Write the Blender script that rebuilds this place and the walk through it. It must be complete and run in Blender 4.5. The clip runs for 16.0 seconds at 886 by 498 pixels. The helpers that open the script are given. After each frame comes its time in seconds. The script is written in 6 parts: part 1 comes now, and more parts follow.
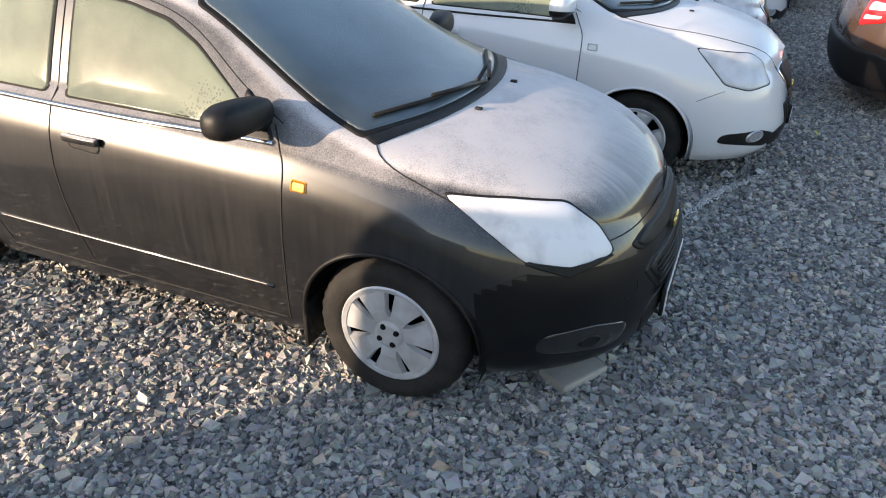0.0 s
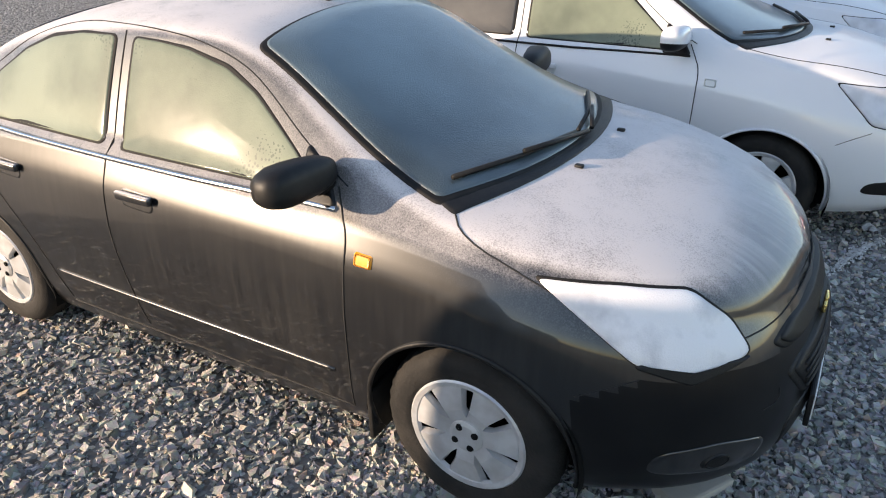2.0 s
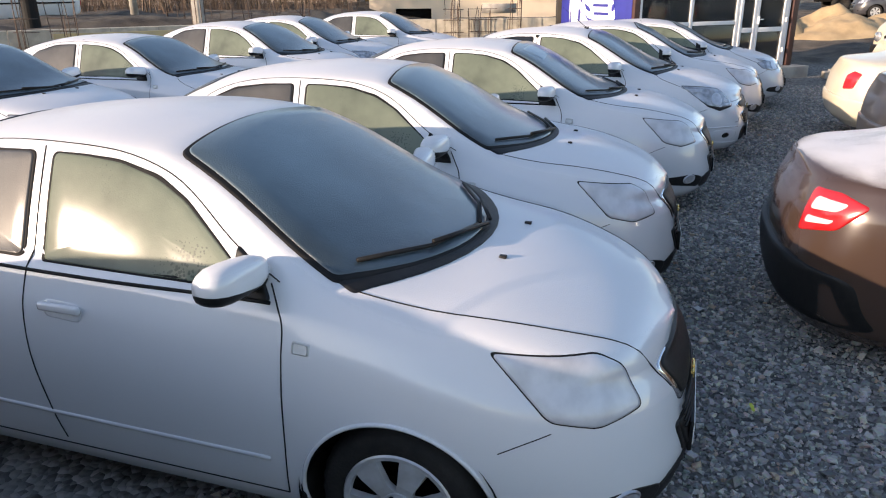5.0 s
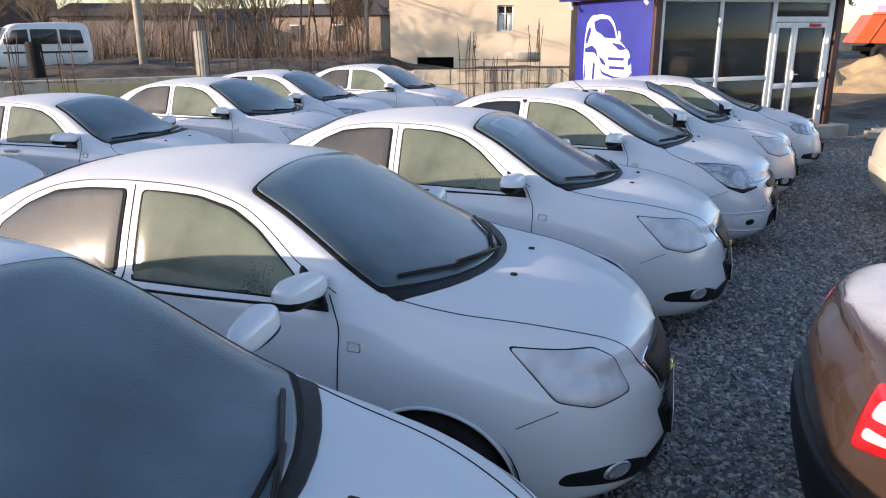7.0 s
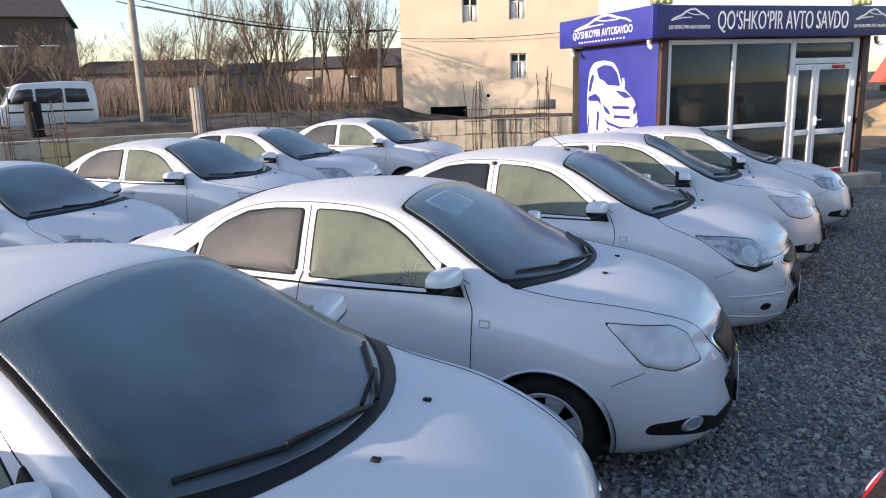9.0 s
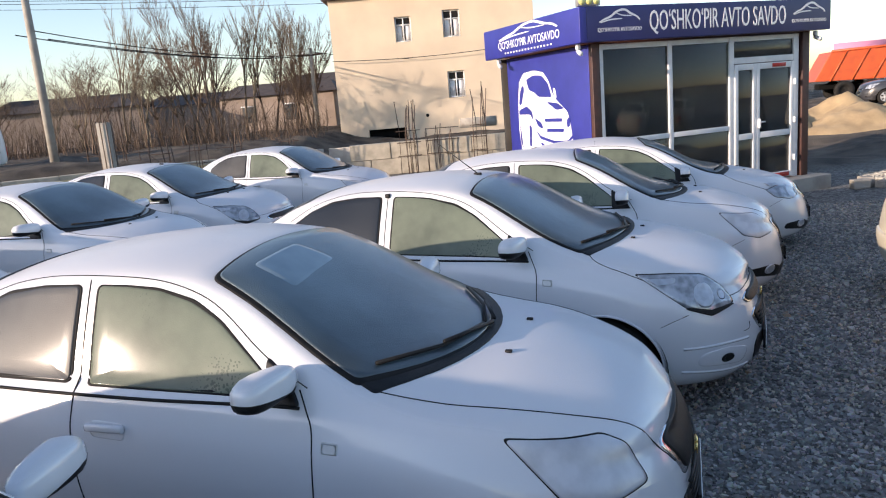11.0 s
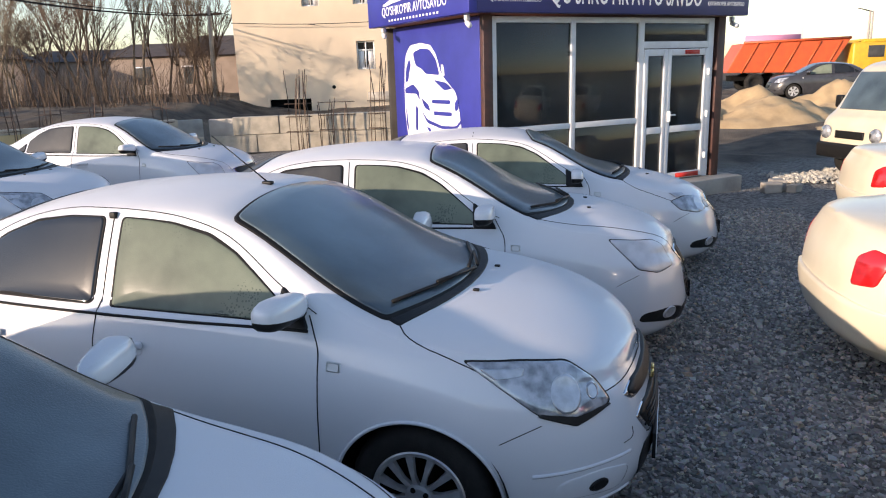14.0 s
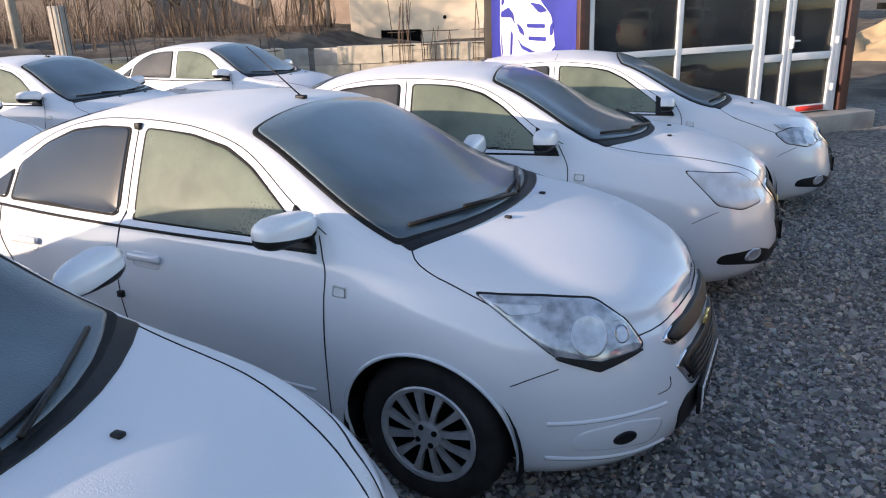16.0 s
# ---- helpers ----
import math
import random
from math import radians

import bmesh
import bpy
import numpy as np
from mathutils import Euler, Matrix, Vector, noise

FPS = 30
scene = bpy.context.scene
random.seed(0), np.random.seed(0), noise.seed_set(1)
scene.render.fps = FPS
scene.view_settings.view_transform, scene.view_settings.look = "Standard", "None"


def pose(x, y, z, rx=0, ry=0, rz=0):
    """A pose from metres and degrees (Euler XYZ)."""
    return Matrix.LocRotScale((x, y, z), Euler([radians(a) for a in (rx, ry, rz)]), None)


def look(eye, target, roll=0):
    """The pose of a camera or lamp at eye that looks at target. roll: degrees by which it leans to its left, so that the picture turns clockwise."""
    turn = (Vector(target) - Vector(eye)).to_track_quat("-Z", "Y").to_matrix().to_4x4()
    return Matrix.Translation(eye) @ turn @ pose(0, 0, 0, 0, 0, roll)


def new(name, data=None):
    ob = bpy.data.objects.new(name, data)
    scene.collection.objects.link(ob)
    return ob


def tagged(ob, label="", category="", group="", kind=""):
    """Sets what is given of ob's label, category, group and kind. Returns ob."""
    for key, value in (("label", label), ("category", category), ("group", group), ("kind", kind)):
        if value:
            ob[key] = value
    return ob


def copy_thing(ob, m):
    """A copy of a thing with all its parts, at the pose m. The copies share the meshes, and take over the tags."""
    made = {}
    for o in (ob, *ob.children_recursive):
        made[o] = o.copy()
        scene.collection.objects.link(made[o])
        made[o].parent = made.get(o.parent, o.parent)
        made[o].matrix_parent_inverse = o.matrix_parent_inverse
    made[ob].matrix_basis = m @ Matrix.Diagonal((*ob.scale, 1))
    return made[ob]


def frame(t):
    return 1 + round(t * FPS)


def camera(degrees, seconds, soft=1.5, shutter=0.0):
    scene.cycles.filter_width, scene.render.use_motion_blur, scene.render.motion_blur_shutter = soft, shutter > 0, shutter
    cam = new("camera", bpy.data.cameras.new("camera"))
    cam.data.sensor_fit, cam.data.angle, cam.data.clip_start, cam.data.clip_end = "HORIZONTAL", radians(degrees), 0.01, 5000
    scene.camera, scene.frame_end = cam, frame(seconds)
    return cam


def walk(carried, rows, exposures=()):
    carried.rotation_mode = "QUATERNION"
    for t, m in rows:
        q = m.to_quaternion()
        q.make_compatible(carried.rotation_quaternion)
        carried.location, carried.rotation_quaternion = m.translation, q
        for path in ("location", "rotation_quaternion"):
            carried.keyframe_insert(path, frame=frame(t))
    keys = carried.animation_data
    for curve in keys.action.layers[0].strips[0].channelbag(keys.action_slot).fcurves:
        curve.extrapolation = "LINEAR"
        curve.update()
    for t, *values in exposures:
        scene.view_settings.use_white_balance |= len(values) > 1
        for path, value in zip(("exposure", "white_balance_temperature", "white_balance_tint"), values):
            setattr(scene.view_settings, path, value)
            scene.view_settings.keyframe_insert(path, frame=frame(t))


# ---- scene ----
cam = camera(62.9, 16.0, soft=1.1)
PATH = [
    (0, (0.034, -0.836, 1.921), (-0.113, 0.912, 0.960), 0.9),
    (0.5, (-0.007, -0.822, 1.924), (-0.201, 0.920, 0.961), 0.7),
    (1, (-0.069, -0.765, 1.906), (-0.341, 0.970, 0.951), 0.0),
    (1.5, (-0.063, -0.589, 1.858), (-0.417, 1.142, 0.920), -0.8),
    (2, (-0.007, -0.361, 1.885), (-0.408, 1.378, 0.982), -1.7),
    (2.5, (0.034, -0.023, 1.877), (-0.360, 1.741, 1.021), -2.1),
    (3, (0.238, 0.332, 1.899), (-0.096, 2.133, 1.096), -2.0),
    (3.5, (0.499, 0.644, 1.955), (0.255, 2.474, 1.186), -1.3),
    (4, (0.670, 0.996, 1.983), (0.505, 2.848, 1.246), -0.9),
    (4.5, (0.909, 1.341, 1.966), (0.792, 3.208, 1.257), -0.8),
    (5, (1.132, 1.703, 1.971), (1.040, 3.583, 1.294), -0.6),
    (5.2, (1.183, 1.875, 1.964), (1.100, 3.761, 1.302), -0.5),
    (7.3, (1.816, 3.462, 2.076), (1.619, 5.375, 1.525), -0.2),
    (7.5, (1.889, 3.618, 2.067), (1.685, 5.533, 1.527), -0.0),
    (8, (2.013, 3.959, 2.084), (1.779, 5.879, 1.578), -0.9),
    (8.5, (2.100, 4.205, 2.112), (1.842, 6.131, 1.641), -1.7),
    (10.8, (2.558, 5.606, 2.043), (2.393, 7.559, 1.649), -4.5),
    (11, (2.563, 5.744, 2.037), (2.428, 7.700, 1.642), -4.8),
    (11.5, (2.570, 6.054, 2.055), (2.508, 8.014, 1.664), -5.0),
    (12, (2.719, 6.307, 2.070), (2.731, 8.270, 1.683), -4.8),
    (12.5, (2.812, 6.599, 2.055), (2.891, 8.558, 1.661), -4.2),
    (13, (2.870, 6.900, 2.074), (2.988, 8.854, 1.664), -3.4),
    (13.5, (3.093, 7.154, 2.041), (3.218, 9.102, 1.604), -2.6),
    (14, (3.239, 7.436, 2.025), (3.322, 9.377, 1.549), -1.8),
    (14.5, (3.327, 7.691, 1.980), (3.328, 9.622, 1.458), -1.4),
    (15, (3.473, 7.783, 1.928), (3.386, 9.700, 1.365), -1.2),
    (15.5, (3.562, 7.764, 1.903), (3.392, 9.663, 1.299), -1.5),
    (16, (3.600, 7.707, 1.880), (3.372, 9.591, 1.248), -2.2),
]
# stops, white balance
EXPOSURES = [(0, 1.15, 7250, 18), (3, 0.90, 7200, 18), (5, 0.72, 6900, 20), (8, 0.64, 6450, 20), (13, 0.42, 6550, 20), (16, 0.84, 6700, 20)]
walk(cam, [(t, look(eye, target, roll)) for t, eye, target, roll in PATH], EXPOSURES)

# ---- light ----
SUN_DIR = Vector((-0.86, -0.50, 0.215)).normalized()
world = bpy.data.worlds.new("world")
scene.world = world
world.use_nodes = True
wn = world.node_tree
sky = wn.nodes.new("ShaderNodeTexSky")
sky.sky_type = "NISHITA"
sky.sun_disc = False
sky.sun_elevation = math.asin(SUN_DIR.z)
sky.sun_rotation = math.atan2(SUN_DIR.x, SUN_DIR.y)
sky.dust_density = 0.6
sky.air_density = 1.0
sky.ozone_density = 1.6
wn.links.new(sky.outputs["Color"], wn.nodes["Background"].inputs["Color"])
wn.nodes["Background"].inputs["Strength"].default_value = 0.205
sun = new("sun", bpy.data.lights.new("sun", "SUN"))
sun.data.energy = 4.8
sun.data.angle = radians(0.6)
sun.data.color = (1.0, 0.84, 0.64)
sun.matrix_world = look(SUN_DIR * 40, (0, 0, 0))


# ---- materials ----
MATS = {}


def mat(name, base, rough=0.5, metal=0.0, dark=None, scale=8.0, bump=0.0, bump_scale=60.0, coat=0.0, emit=0.0, spec=0.5, detail=6.0, lo=0.35, hi=0.65):
    """A principled material with a two-scale colour variation and fine relief."""
    if name in MATS:
        return MATS[name]
    m = bpy.data.materials.new(name)
    m.use_nodes = True
    nt = m.node_tree
    p = nt.nodes["Principled BSDF"]
    p.inputs["Base Color"].default_value = (*base, 1)
    p.inputs["Roughness"].default_value = rough
    p.inputs["Metallic"].default_value = metal
    p.inputs["Coat Weight"].default_value = coat
    p.inputs["Specular IOR Level"].default_value = spec
    p.inputs["Coat Roughness"].default_value = 0.04
    tc = nt.nodes.new("ShaderNodeTexCoord")
    if dark is not None:
        n = nt.nodes.new("ShaderNodeTexNoise")
        n.inputs["Scale"].default_value = scale
        n.inputs["Detail"].default_value = detail
        r = nt.nodes.new("ShaderNodeMapRange")
        r.inputs["From Min"].default_value, r.inputs["From Max"].default_value = lo, hi
        mx = nt.nodes.new("ShaderNodeMix")
        mx.data_type = "RGBA"
        mx.inputs["A"].default_value, mx.inputs["B"].default_value = (*dark, 1), (*base, 1)
        nt.links.new(tc.outputs["Object"], n.inputs["Vector"])
        nt.links.new(n.outputs["Fac"], r.inputs["Value"])
        nt.links.new(r.outputs["Result"], mx.inputs["Factor"])
        nt.links.new(mx.outputs["Result"], p.inputs["Base Color"])
    if bump:
        b = nt.nodes.new("ShaderNodeBump")
        n2 = nt.nodes.new("ShaderNodeTexNoise")
        n2.inputs["Scale"].default_value = bump_scale
        n2.inputs["Detail"].default_value = 5
        b.inputs["Strength"].default_value = bump
        b.inputs["Distance"].default_value = 0.01
        nt.links.new(tc.outputs["Object"], n2.inputs["Vector"])
        nt.links.new(n2.outputs["Fac"], b.inputs["Height"])
        nt.links.new(b.outputs["Normal"], p.inputs["Normal"])
    if emit:
        p.inputs["Emission Color"].default_value = (*base, 1)
        p.inputs["Emission Strength"].default_value = emit
    MATS[name] = m
    return m


def frosted(name, paint, frost, rough, amount, z_lo, z_hi, grain=220.0, coat=0.6, patchy=1.5, tone=None, spec=0.5, rubbed=False):
    """Car paint with dust on its flanks and hoar frost on the faces that look up."""
    m = mat(name, paint, rough, 0.0, coat=coat, spec=spec)
    nt = m.node_tree
    p = nt.nodes["Principled BSDF"]
    tc = nt.nodes.new("ShaderNodeTexCoord")
    geo = nt.nodes.new("ShaderNodeNewGeometry")
    sep = nt.nodes.new("ShaderNodeSeparateXYZ")
    nt.links.new(geo.outputs["Normal"], sep.inputs["Vector"])
    big, fine = nt.nodes.new("ShaderNodeTexNoise"), nt.nodes.new("ShaderNodeTexNoise")
    big.inputs["Scale"].default_value, big.inputs["Detail"].default_value = 3.0, 7
    fine.inputs["Scale"].default_value, fine.inputs["Detail"].default_value = grain, 3
    for n in (big, fine):
        nt.links.new(tc.outputs["Object"], n.inputs["Vector"])
    up = nt.nodes.new("ShaderNodeMapRange")
    up.inputs["From Min"].default_value, up.inputs["From Max"].default_value = z_lo, z_hi
    nt.links.new(sep.outputs["Z"], up.inputs["Value"])
    pos, high = nt.nodes.new("ShaderNodeSeparateXYZ"), nt.nodes.new("ShaderNodeMapRange")
    nt.links.new(tc.outputs["Object"], pos.inputs["Vector"])
    nt.links.new(pos.outputs["Z"], high.inputs["Value"])
    high.inputs["From Min"].default_value, high.inputs["From Max"].default_value = 0.68, 0.74
    nt.links.new(high.outputs["Result"], up.inputs["To Max"])
    a1 = nt.nodes.new("ShaderNodeMath")
    a1.operation = "MULTIPLY_ADD"
    a1.inputs[1].default_value, a1.inputs[2].default_value = patchy, -0.5 * patchy
    nt.links.new(big.outputs["Fac"], a1.inputs[0])
    a2 = nt.nodes.new("ShaderNodeMath")
    a2.operation = "ADD"
    nt.links.new(a1.outputs[0], a2.inputs[0])
    nt.links.new(up.outputs["Result"], a2.inputs[1])
    a3 = nt.nodes.new("ShaderNodeMath")
    a3.operation = "MULTIPLY_ADD"
    a3.inputs[1].default_value, a3.inputs[2].default_value = 1.4, -0.7
    nt.links.new(fine.outputs["Fac"], a3.inputs[0])
    a4 = nt.nodes.new("ShaderNodeMath")
    a4.operation, a4.use_clamp = "ADD", True
    nt.links.new(a2.outputs[0], a4.inputs[0])
    nt.links.new(a3.outputs[0], a4.inputs[1])
    a5 = nt.nodes.new("ShaderNodeMath")
    a5.operation = "MULTIPLY"
    a5.inputs[1].default_value = amount
    nt.links.new(a4.outputs[0], a5.inputs[0])
    a6 = nt.nodes.new("ShaderNodeMath")
    a6.operation = "MULTIPLY"
    nt.links.new(a5.outputs[0], a6.inputs[0])
    nt.links.new(up.outputs["Result"], a6.inputs[1])
    if rubbed:
        # frost scraped away in fine runs along the bonnet's front edge
        rm, rn = nt.nodes.new("ShaderNodeMapping"), nt.nodes.new("ShaderNodeTexNoise")
        rm.inputs["Scale"].default_value = (2.5, 38, 2.5)
        rn.inputs["Scale"].default_value, rn.inputs["Detail"].default_value = 1.0, 5
        nt.links.new(tc.outputs["Object"], rm.inputs["Vector"])
        nt.links.new(rm.outputs["Vector"], rn.inputs["Vector"])
        rx, rs, rv = (nt.nodes.new("ShaderNodeMapRange") for _ in range(3))
        rx.inputs["From Min"].default_value, rx.inputs["From Max"].default_value = 0.55, 0.80
        nt.links.new(pos.outputs["X"], rx.inputs["Value"])
        rs.inputs["From Min"].default_value, rs.inputs["From Max"].default_value = 0.36, 0.58
        nt.links.new(rn.outputs["Fac"], rs.inputs["Value"])
        rs.inputs["To Min"].default_value, rs.inputs["To Max"].default_value = 0.45, 1.0
        keep, out = nt.nodes.new("ShaderNodeMath"), nt.nodes.new("ShaderNodeMath")
        keep.operation = out.operation = "MULTIPLY"
        nt.links.new(rx.outputs["Result"], keep.inputs[0])
        nt.links.new(rs.outputs["Result"], keep.inputs[1])
        rv.inputs["To Min"].default_value, rv.inputs["To Max"].default_value = 1.0, 0.06
        nt.links.new(keep.outputs[0], rv.inputs["Value"])
        nt.links.new(a6.outputs[0], out.inputs[0])
        nt.links.new(rv.outputs["Result"], out.inputs[1])
        a6 = out
        big.inputs["Scale"].default_value, big.inputs["Detail"].default_value, big.inputs["Roughness"].default_value = 4.5, 10, 0.68
    mx = nt.nodes.new("ShaderNodeMix")
    mx.data_type = "RGBA"
    mx.inputs["A"].default_value, mx.inputs["B"].default_value = (*paint, 1), (*frost, 1)
    nt.links.new(a6.outputs[0], mx.inputs["Factor"])
    nt.links.new(mx.outputs["Result"], p.inputs["Base Color"])
    if tone:
        mp = nt.nodes.new("ShaderNodeMapping")
        mp.inputs["Scale"].default_value = (34, 34, 1.4)
        nt.links.new(tc.outputs["Object"], mp.inputs["Vector"])
        run, film = nt.nodes.new("ShaderNodeTexNoise"), nt.nodes.new("ShaderNodeTexNoise")
        run.inputs["Scale"].default_value, run.inputs["Detail"].default_value = 1.0, 4
        film.inputs["Scale"].default_value, film.inputs["Detail"].default_value = 2.4, 8
        nt.links.new(mp.outputs["Vector"], run.inputs["Vector"])
        nt.links.new(tc.outputs["Object"], film.inputs["Vector"])
        m1 = nt.nodes.new("ShaderNodeMath")
        m1.operation = "MULTIPLY"
        nt.links.new(run.outputs["Fac"], m1.inputs[0])
        nt.links.new(film.outputs["Fac"], m1.inputs[1])
        mr = nt.nodes.new("ShaderNodeMapRange")
        mr.inputs["From Min"].default_value, mr.inputs["From Max"].default_value = 0.2, 0.45
        mr.inputs["To Max"].default_value = 0.6
        nt.links.new(m1.outputs[0], mr.inputs["Value"])
        du = nt.nodes.new("ShaderNodeMix")
        du.data_type = "RGBA"
        du.inputs["A"].default_value, du.inputs["B"].default_value = (*paint, 1), (*tone, 1)
        nt.links.new(mr.outputs["Result"], du.inputs["Factor"])
        nt.links.new(du.outputs["Result"], mx.inputs["A"])
    r = nt.nodes.new("ShaderNodeMapRange")
    r.inputs["To Min"].default_value, r.inputs["To Max"].default_value = rough, 0.75
    nt.links.new(a6.outputs[0], r.inputs["Value"])
    nt.links.new(r.outputs["Result"], p.inputs["Roughness"])
    c = nt.nodes.new("ShaderNodeMapRange")
    c.inputs["To Min"].default_value, c.inputs["To Max"].default_value = coat, 0.0
    nt.links.new(a6.outputs[0], c.inputs["Value"])
    nt.links.new(c.outputs["Result"], p.inputs["Coat Weight"])
    b = nt.nodes.new("ShaderNodeBump")
    b.inputs["Strength"].default_value, b.inputs["Distance"].default_value = 0.25, 0.004
    nt.links.new(a6.outputs[0], b.inputs["Height"])
    nt.links.new(b.outputs["Normal"], p.inputs["Normal"])
    return m


def glass_frost(name, clear, frost, rough, scale, lo, hi, coat, spec=0.5, bump=0.25):
    m = mat(name, frost, rough, 0.0, dark=clear, scale=scale, coat=coat, lo=lo, hi=hi, bump=bump, bump_scale=160, spec=spec)
    m.node_tree.nodes["Principled BSDF"].inputs["Coat Roughness"].default_value = 0.12
    return m


def speckled(m):
    """Droplets and clear spots in the mist on a pane."""
    nt = m.node_tree
    p = nt.nodes["Principled BSDF"]
    old = p.inputs["Base Color"].links[0].from_socket
    tc = nt.nodes.new("ShaderNodeTexCoord")
    fine, big = nt.nodes.new("ShaderNodeTexVoronoi"), nt.nodes.new("ShaderNodeTexNoise")
    fine.inputs["Scale"].default_value, big.inputs["Scale"].default_value = 75, 3.2
    for n in (fine, big):
        nt.links.new(tc.outputs["Object"], n.inputs["Vector"])
    a = nt.nodes.new("ShaderNodeMath")
    a.operation = "MULTIPLY_ADD"
    a.inputs[1].default_value, a.inputs[2].default_value = 2.6, -1.25
    nt.links.new(big.outputs["Fac"], a.inputs[0])
    lt = nt.nodes.new("ShaderNodeMath")
    lt.operation = "LESS_THAN"
    nt.links.new(fine.outputs["Distance"], lt.inputs[0])
    nt.links.new(a.outputs[0], lt.inputs[1])
    mx = nt.nodes.new("ShaderNodeMix")
    mx.data_type = "RGBA"
    mx.inputs["B"].default_value = (0.09, 0.11, 0.085, 1)
    nt.links.new(lt.outputs[0], mx.inputs["Factor"])
    nt.links.new(old, mx.inputs["A"])
    nt.links.new(mx.outputs["Result"], p.inputs["Base Color"])
    return m


WHITE = frosted("white_paint", (0.68, 0.69, 0.71), (0.67, 0.66, 0.66), 0.2, 0.85, 0.5, 0.95, coat=1.0)
BLACK = frosted("black_paint", (0.008, 0.008, 0.0085), (0.56, 0.53, 0.525), 0.3, 1.0, 0.36, 0.86, coat=0.9, patchy=1.5, tone=(0.03, 0.029, 0.027), spec=0.5, rubbed=True)
# dust-free black for the bumper, darkened further to paint the shade it stands in
SHADEBLACK = mat("shaded_black_bumper", (0.004, 0.004, 0.0045), 0.3, coat=0.2, spec=0.25, dark=(0.007, 0.007, 0.007), scale=6)
BROWN = frosted("brown_paint", (0.055, 0.034, 0.025), (0.72, 0.7, 0.7), 0.2, 1.0, 0.80, 1.0)
CREAM = mat("cream_paint", (0.64, 0.57, 0.43), 0.35, coat=0.4, dark=(0.59, 0.52, 0.39), scale=3)
DARKGREY = mat("dark_grey_paint", (0.05, 0.05, 0.055), 0.3, coat=0.6, dark=(0.035, 0.035, 0.04), scale=5)
PLASTIC = mat("black_plastic", (0.007, 0.007, 0.0075), 0.5, dark=(0.012, 0.0116, 0.011), scale=30, spec=0.3, bump=0.1, bump_scale=300)
RUBBER = mat("black_rubber", (0.006, 0.006, 0.006), 0.7, spec=0.25, dark=(0.012, 0.0115, 0.011), scale=20)
TYRE = mat("tyre_rubber", (0.011, 0.0108, 0.0105), 0.8, spec=0.3, dark=(0.024, 0.022, 0.02), scale=9, bump=0.3, bump_scale=90)
SEAM = mat("seam_dark", (0.01, 0.01, 0.01), 0.8)
CHROME = mat("chrome", (0.75, 0.75, 0.76), 0.12, 1.0, dark=(0.6, 0.6, 0.61), scale=15)
SILVER = mat("silver_wheel_paint", (0.55, 0.56, 0.57), 0.32, 0.35, dark=(0.42, 0.42, 0.42), scale=12)
ALLOY = mat("alloy", (0.5, 0.5, 0.51), 0.28, 0.5, dark=(0.38, 0.38, 0.38), scale=20)
WSHIELD = glass_frost("frosted_windscreen", (0.04, 0.058, 0.068), (0.145, 0.2, 0.225), 0.36, 1.1, 0.32, 0.68, 0.6)
SIDEGLASS = speckled(glass_frost("misted_side_glass", (0.09, 0.108, 0.082), (0.185, 0.215, 0.16), 0.6, 2.2, 0.3, 0.6, 0.35, 0.15, 0.12))
TINT = glass_frost("tinted_rear_glass", (0.03, 0.032, 0.033), (0.075, 0.075, 0.073), 0.5, 2.0, 0.35, 0.7, 0.4, 0.25, 0.12)
DARKGLASS = glass_frost("clear_dark_glass", (0.01, 0.011, 0.012), (0.022, 0.024, 0.025), 0.1, 2.0, 0.35, 0.7, 0.6, 0.3, 0.03)
LENS = mat("headlight_lens", (0.5, 0.52, 0.55), 0.12, 0.35, dark=(0.2, 0.215, 0.235), scale=13, coat=1.0, lo=0.38, hi=0.6)
LENS_FROST = mat("frosted_headlight_lens", (0.78, 0.77, 0.78), 0.5, dark=(0.5, 0.5, 0.52), scale=7, coat=0.3, bump=0.2, bump_scale=200, lo=0.3, hi=0.5)
LENS_MIST = mat("misted_headlight_lens", (0.6, 0.61, 0.64), 0.35, 0.1, dark=(0.42, 0.43, 0.46), scale=6, coat=0.6, lo=0.35, hi=0.6)
REFLECTOR = mat("lamp_reflector", (0.6, 0.61, 0.64), 0.3, 0.6, dark=(0.45, 0.46, 0.48), scale=25)
AMBER = mat("amber_lens", (0.85, 0.32, 0.03), 0.25, coat=0.8)
CLEARLENS = mat("clear_lens", (0.62, 0.62, 0.6), 0.2, coat=0.8)
REDLENS = mat("red_lens", (0.5, 0.012, 0.012), 0.18, coat=1.0, dark=(0.35, 0.01, 0.01), scale=14)
WHITELENS = mat("white_lens", (0.75, 0.68, 0.68), 0.25, coat=1.0)
PLATE = mat("plate_white", (0.75, 0.75, 0.73), 0.4)
INK = mat("plate_ink", (0.02, 0.02, 0.02), 0.5)
UNDER = mat("underbody", (0.006, 0.006, 0.006), 0.95, spec=0.15)


# ---- mesh helpers ----
def thing(name, m, label, category, group="", kind=""):
    ob = new(name)
    ob.empty_display_size = 0.1
    ob.matrix_basis = m
    return tagged(ob, label, category, group, kind)


def part(name, bm, material, parent, label="", smooth=True):
    me = bpy.data.meshes.new(name)
    bm.to_mesh(me)
    bm.free()
    for f in me.polygons:
        f.use_smooth = smooth
    me.materials.append(material)
    ob = new(name, me)
    ob.parent = parent
    if label:
        ob["label"] = label
    return ob


def lump(name, bm, material, m, label, category, group="", kind="", smooth=False):
    ob = part(name, bm, material, None, "", smooth)
    ob.matrix_basis = m
    return tagged(ob, label, category, group, kind)


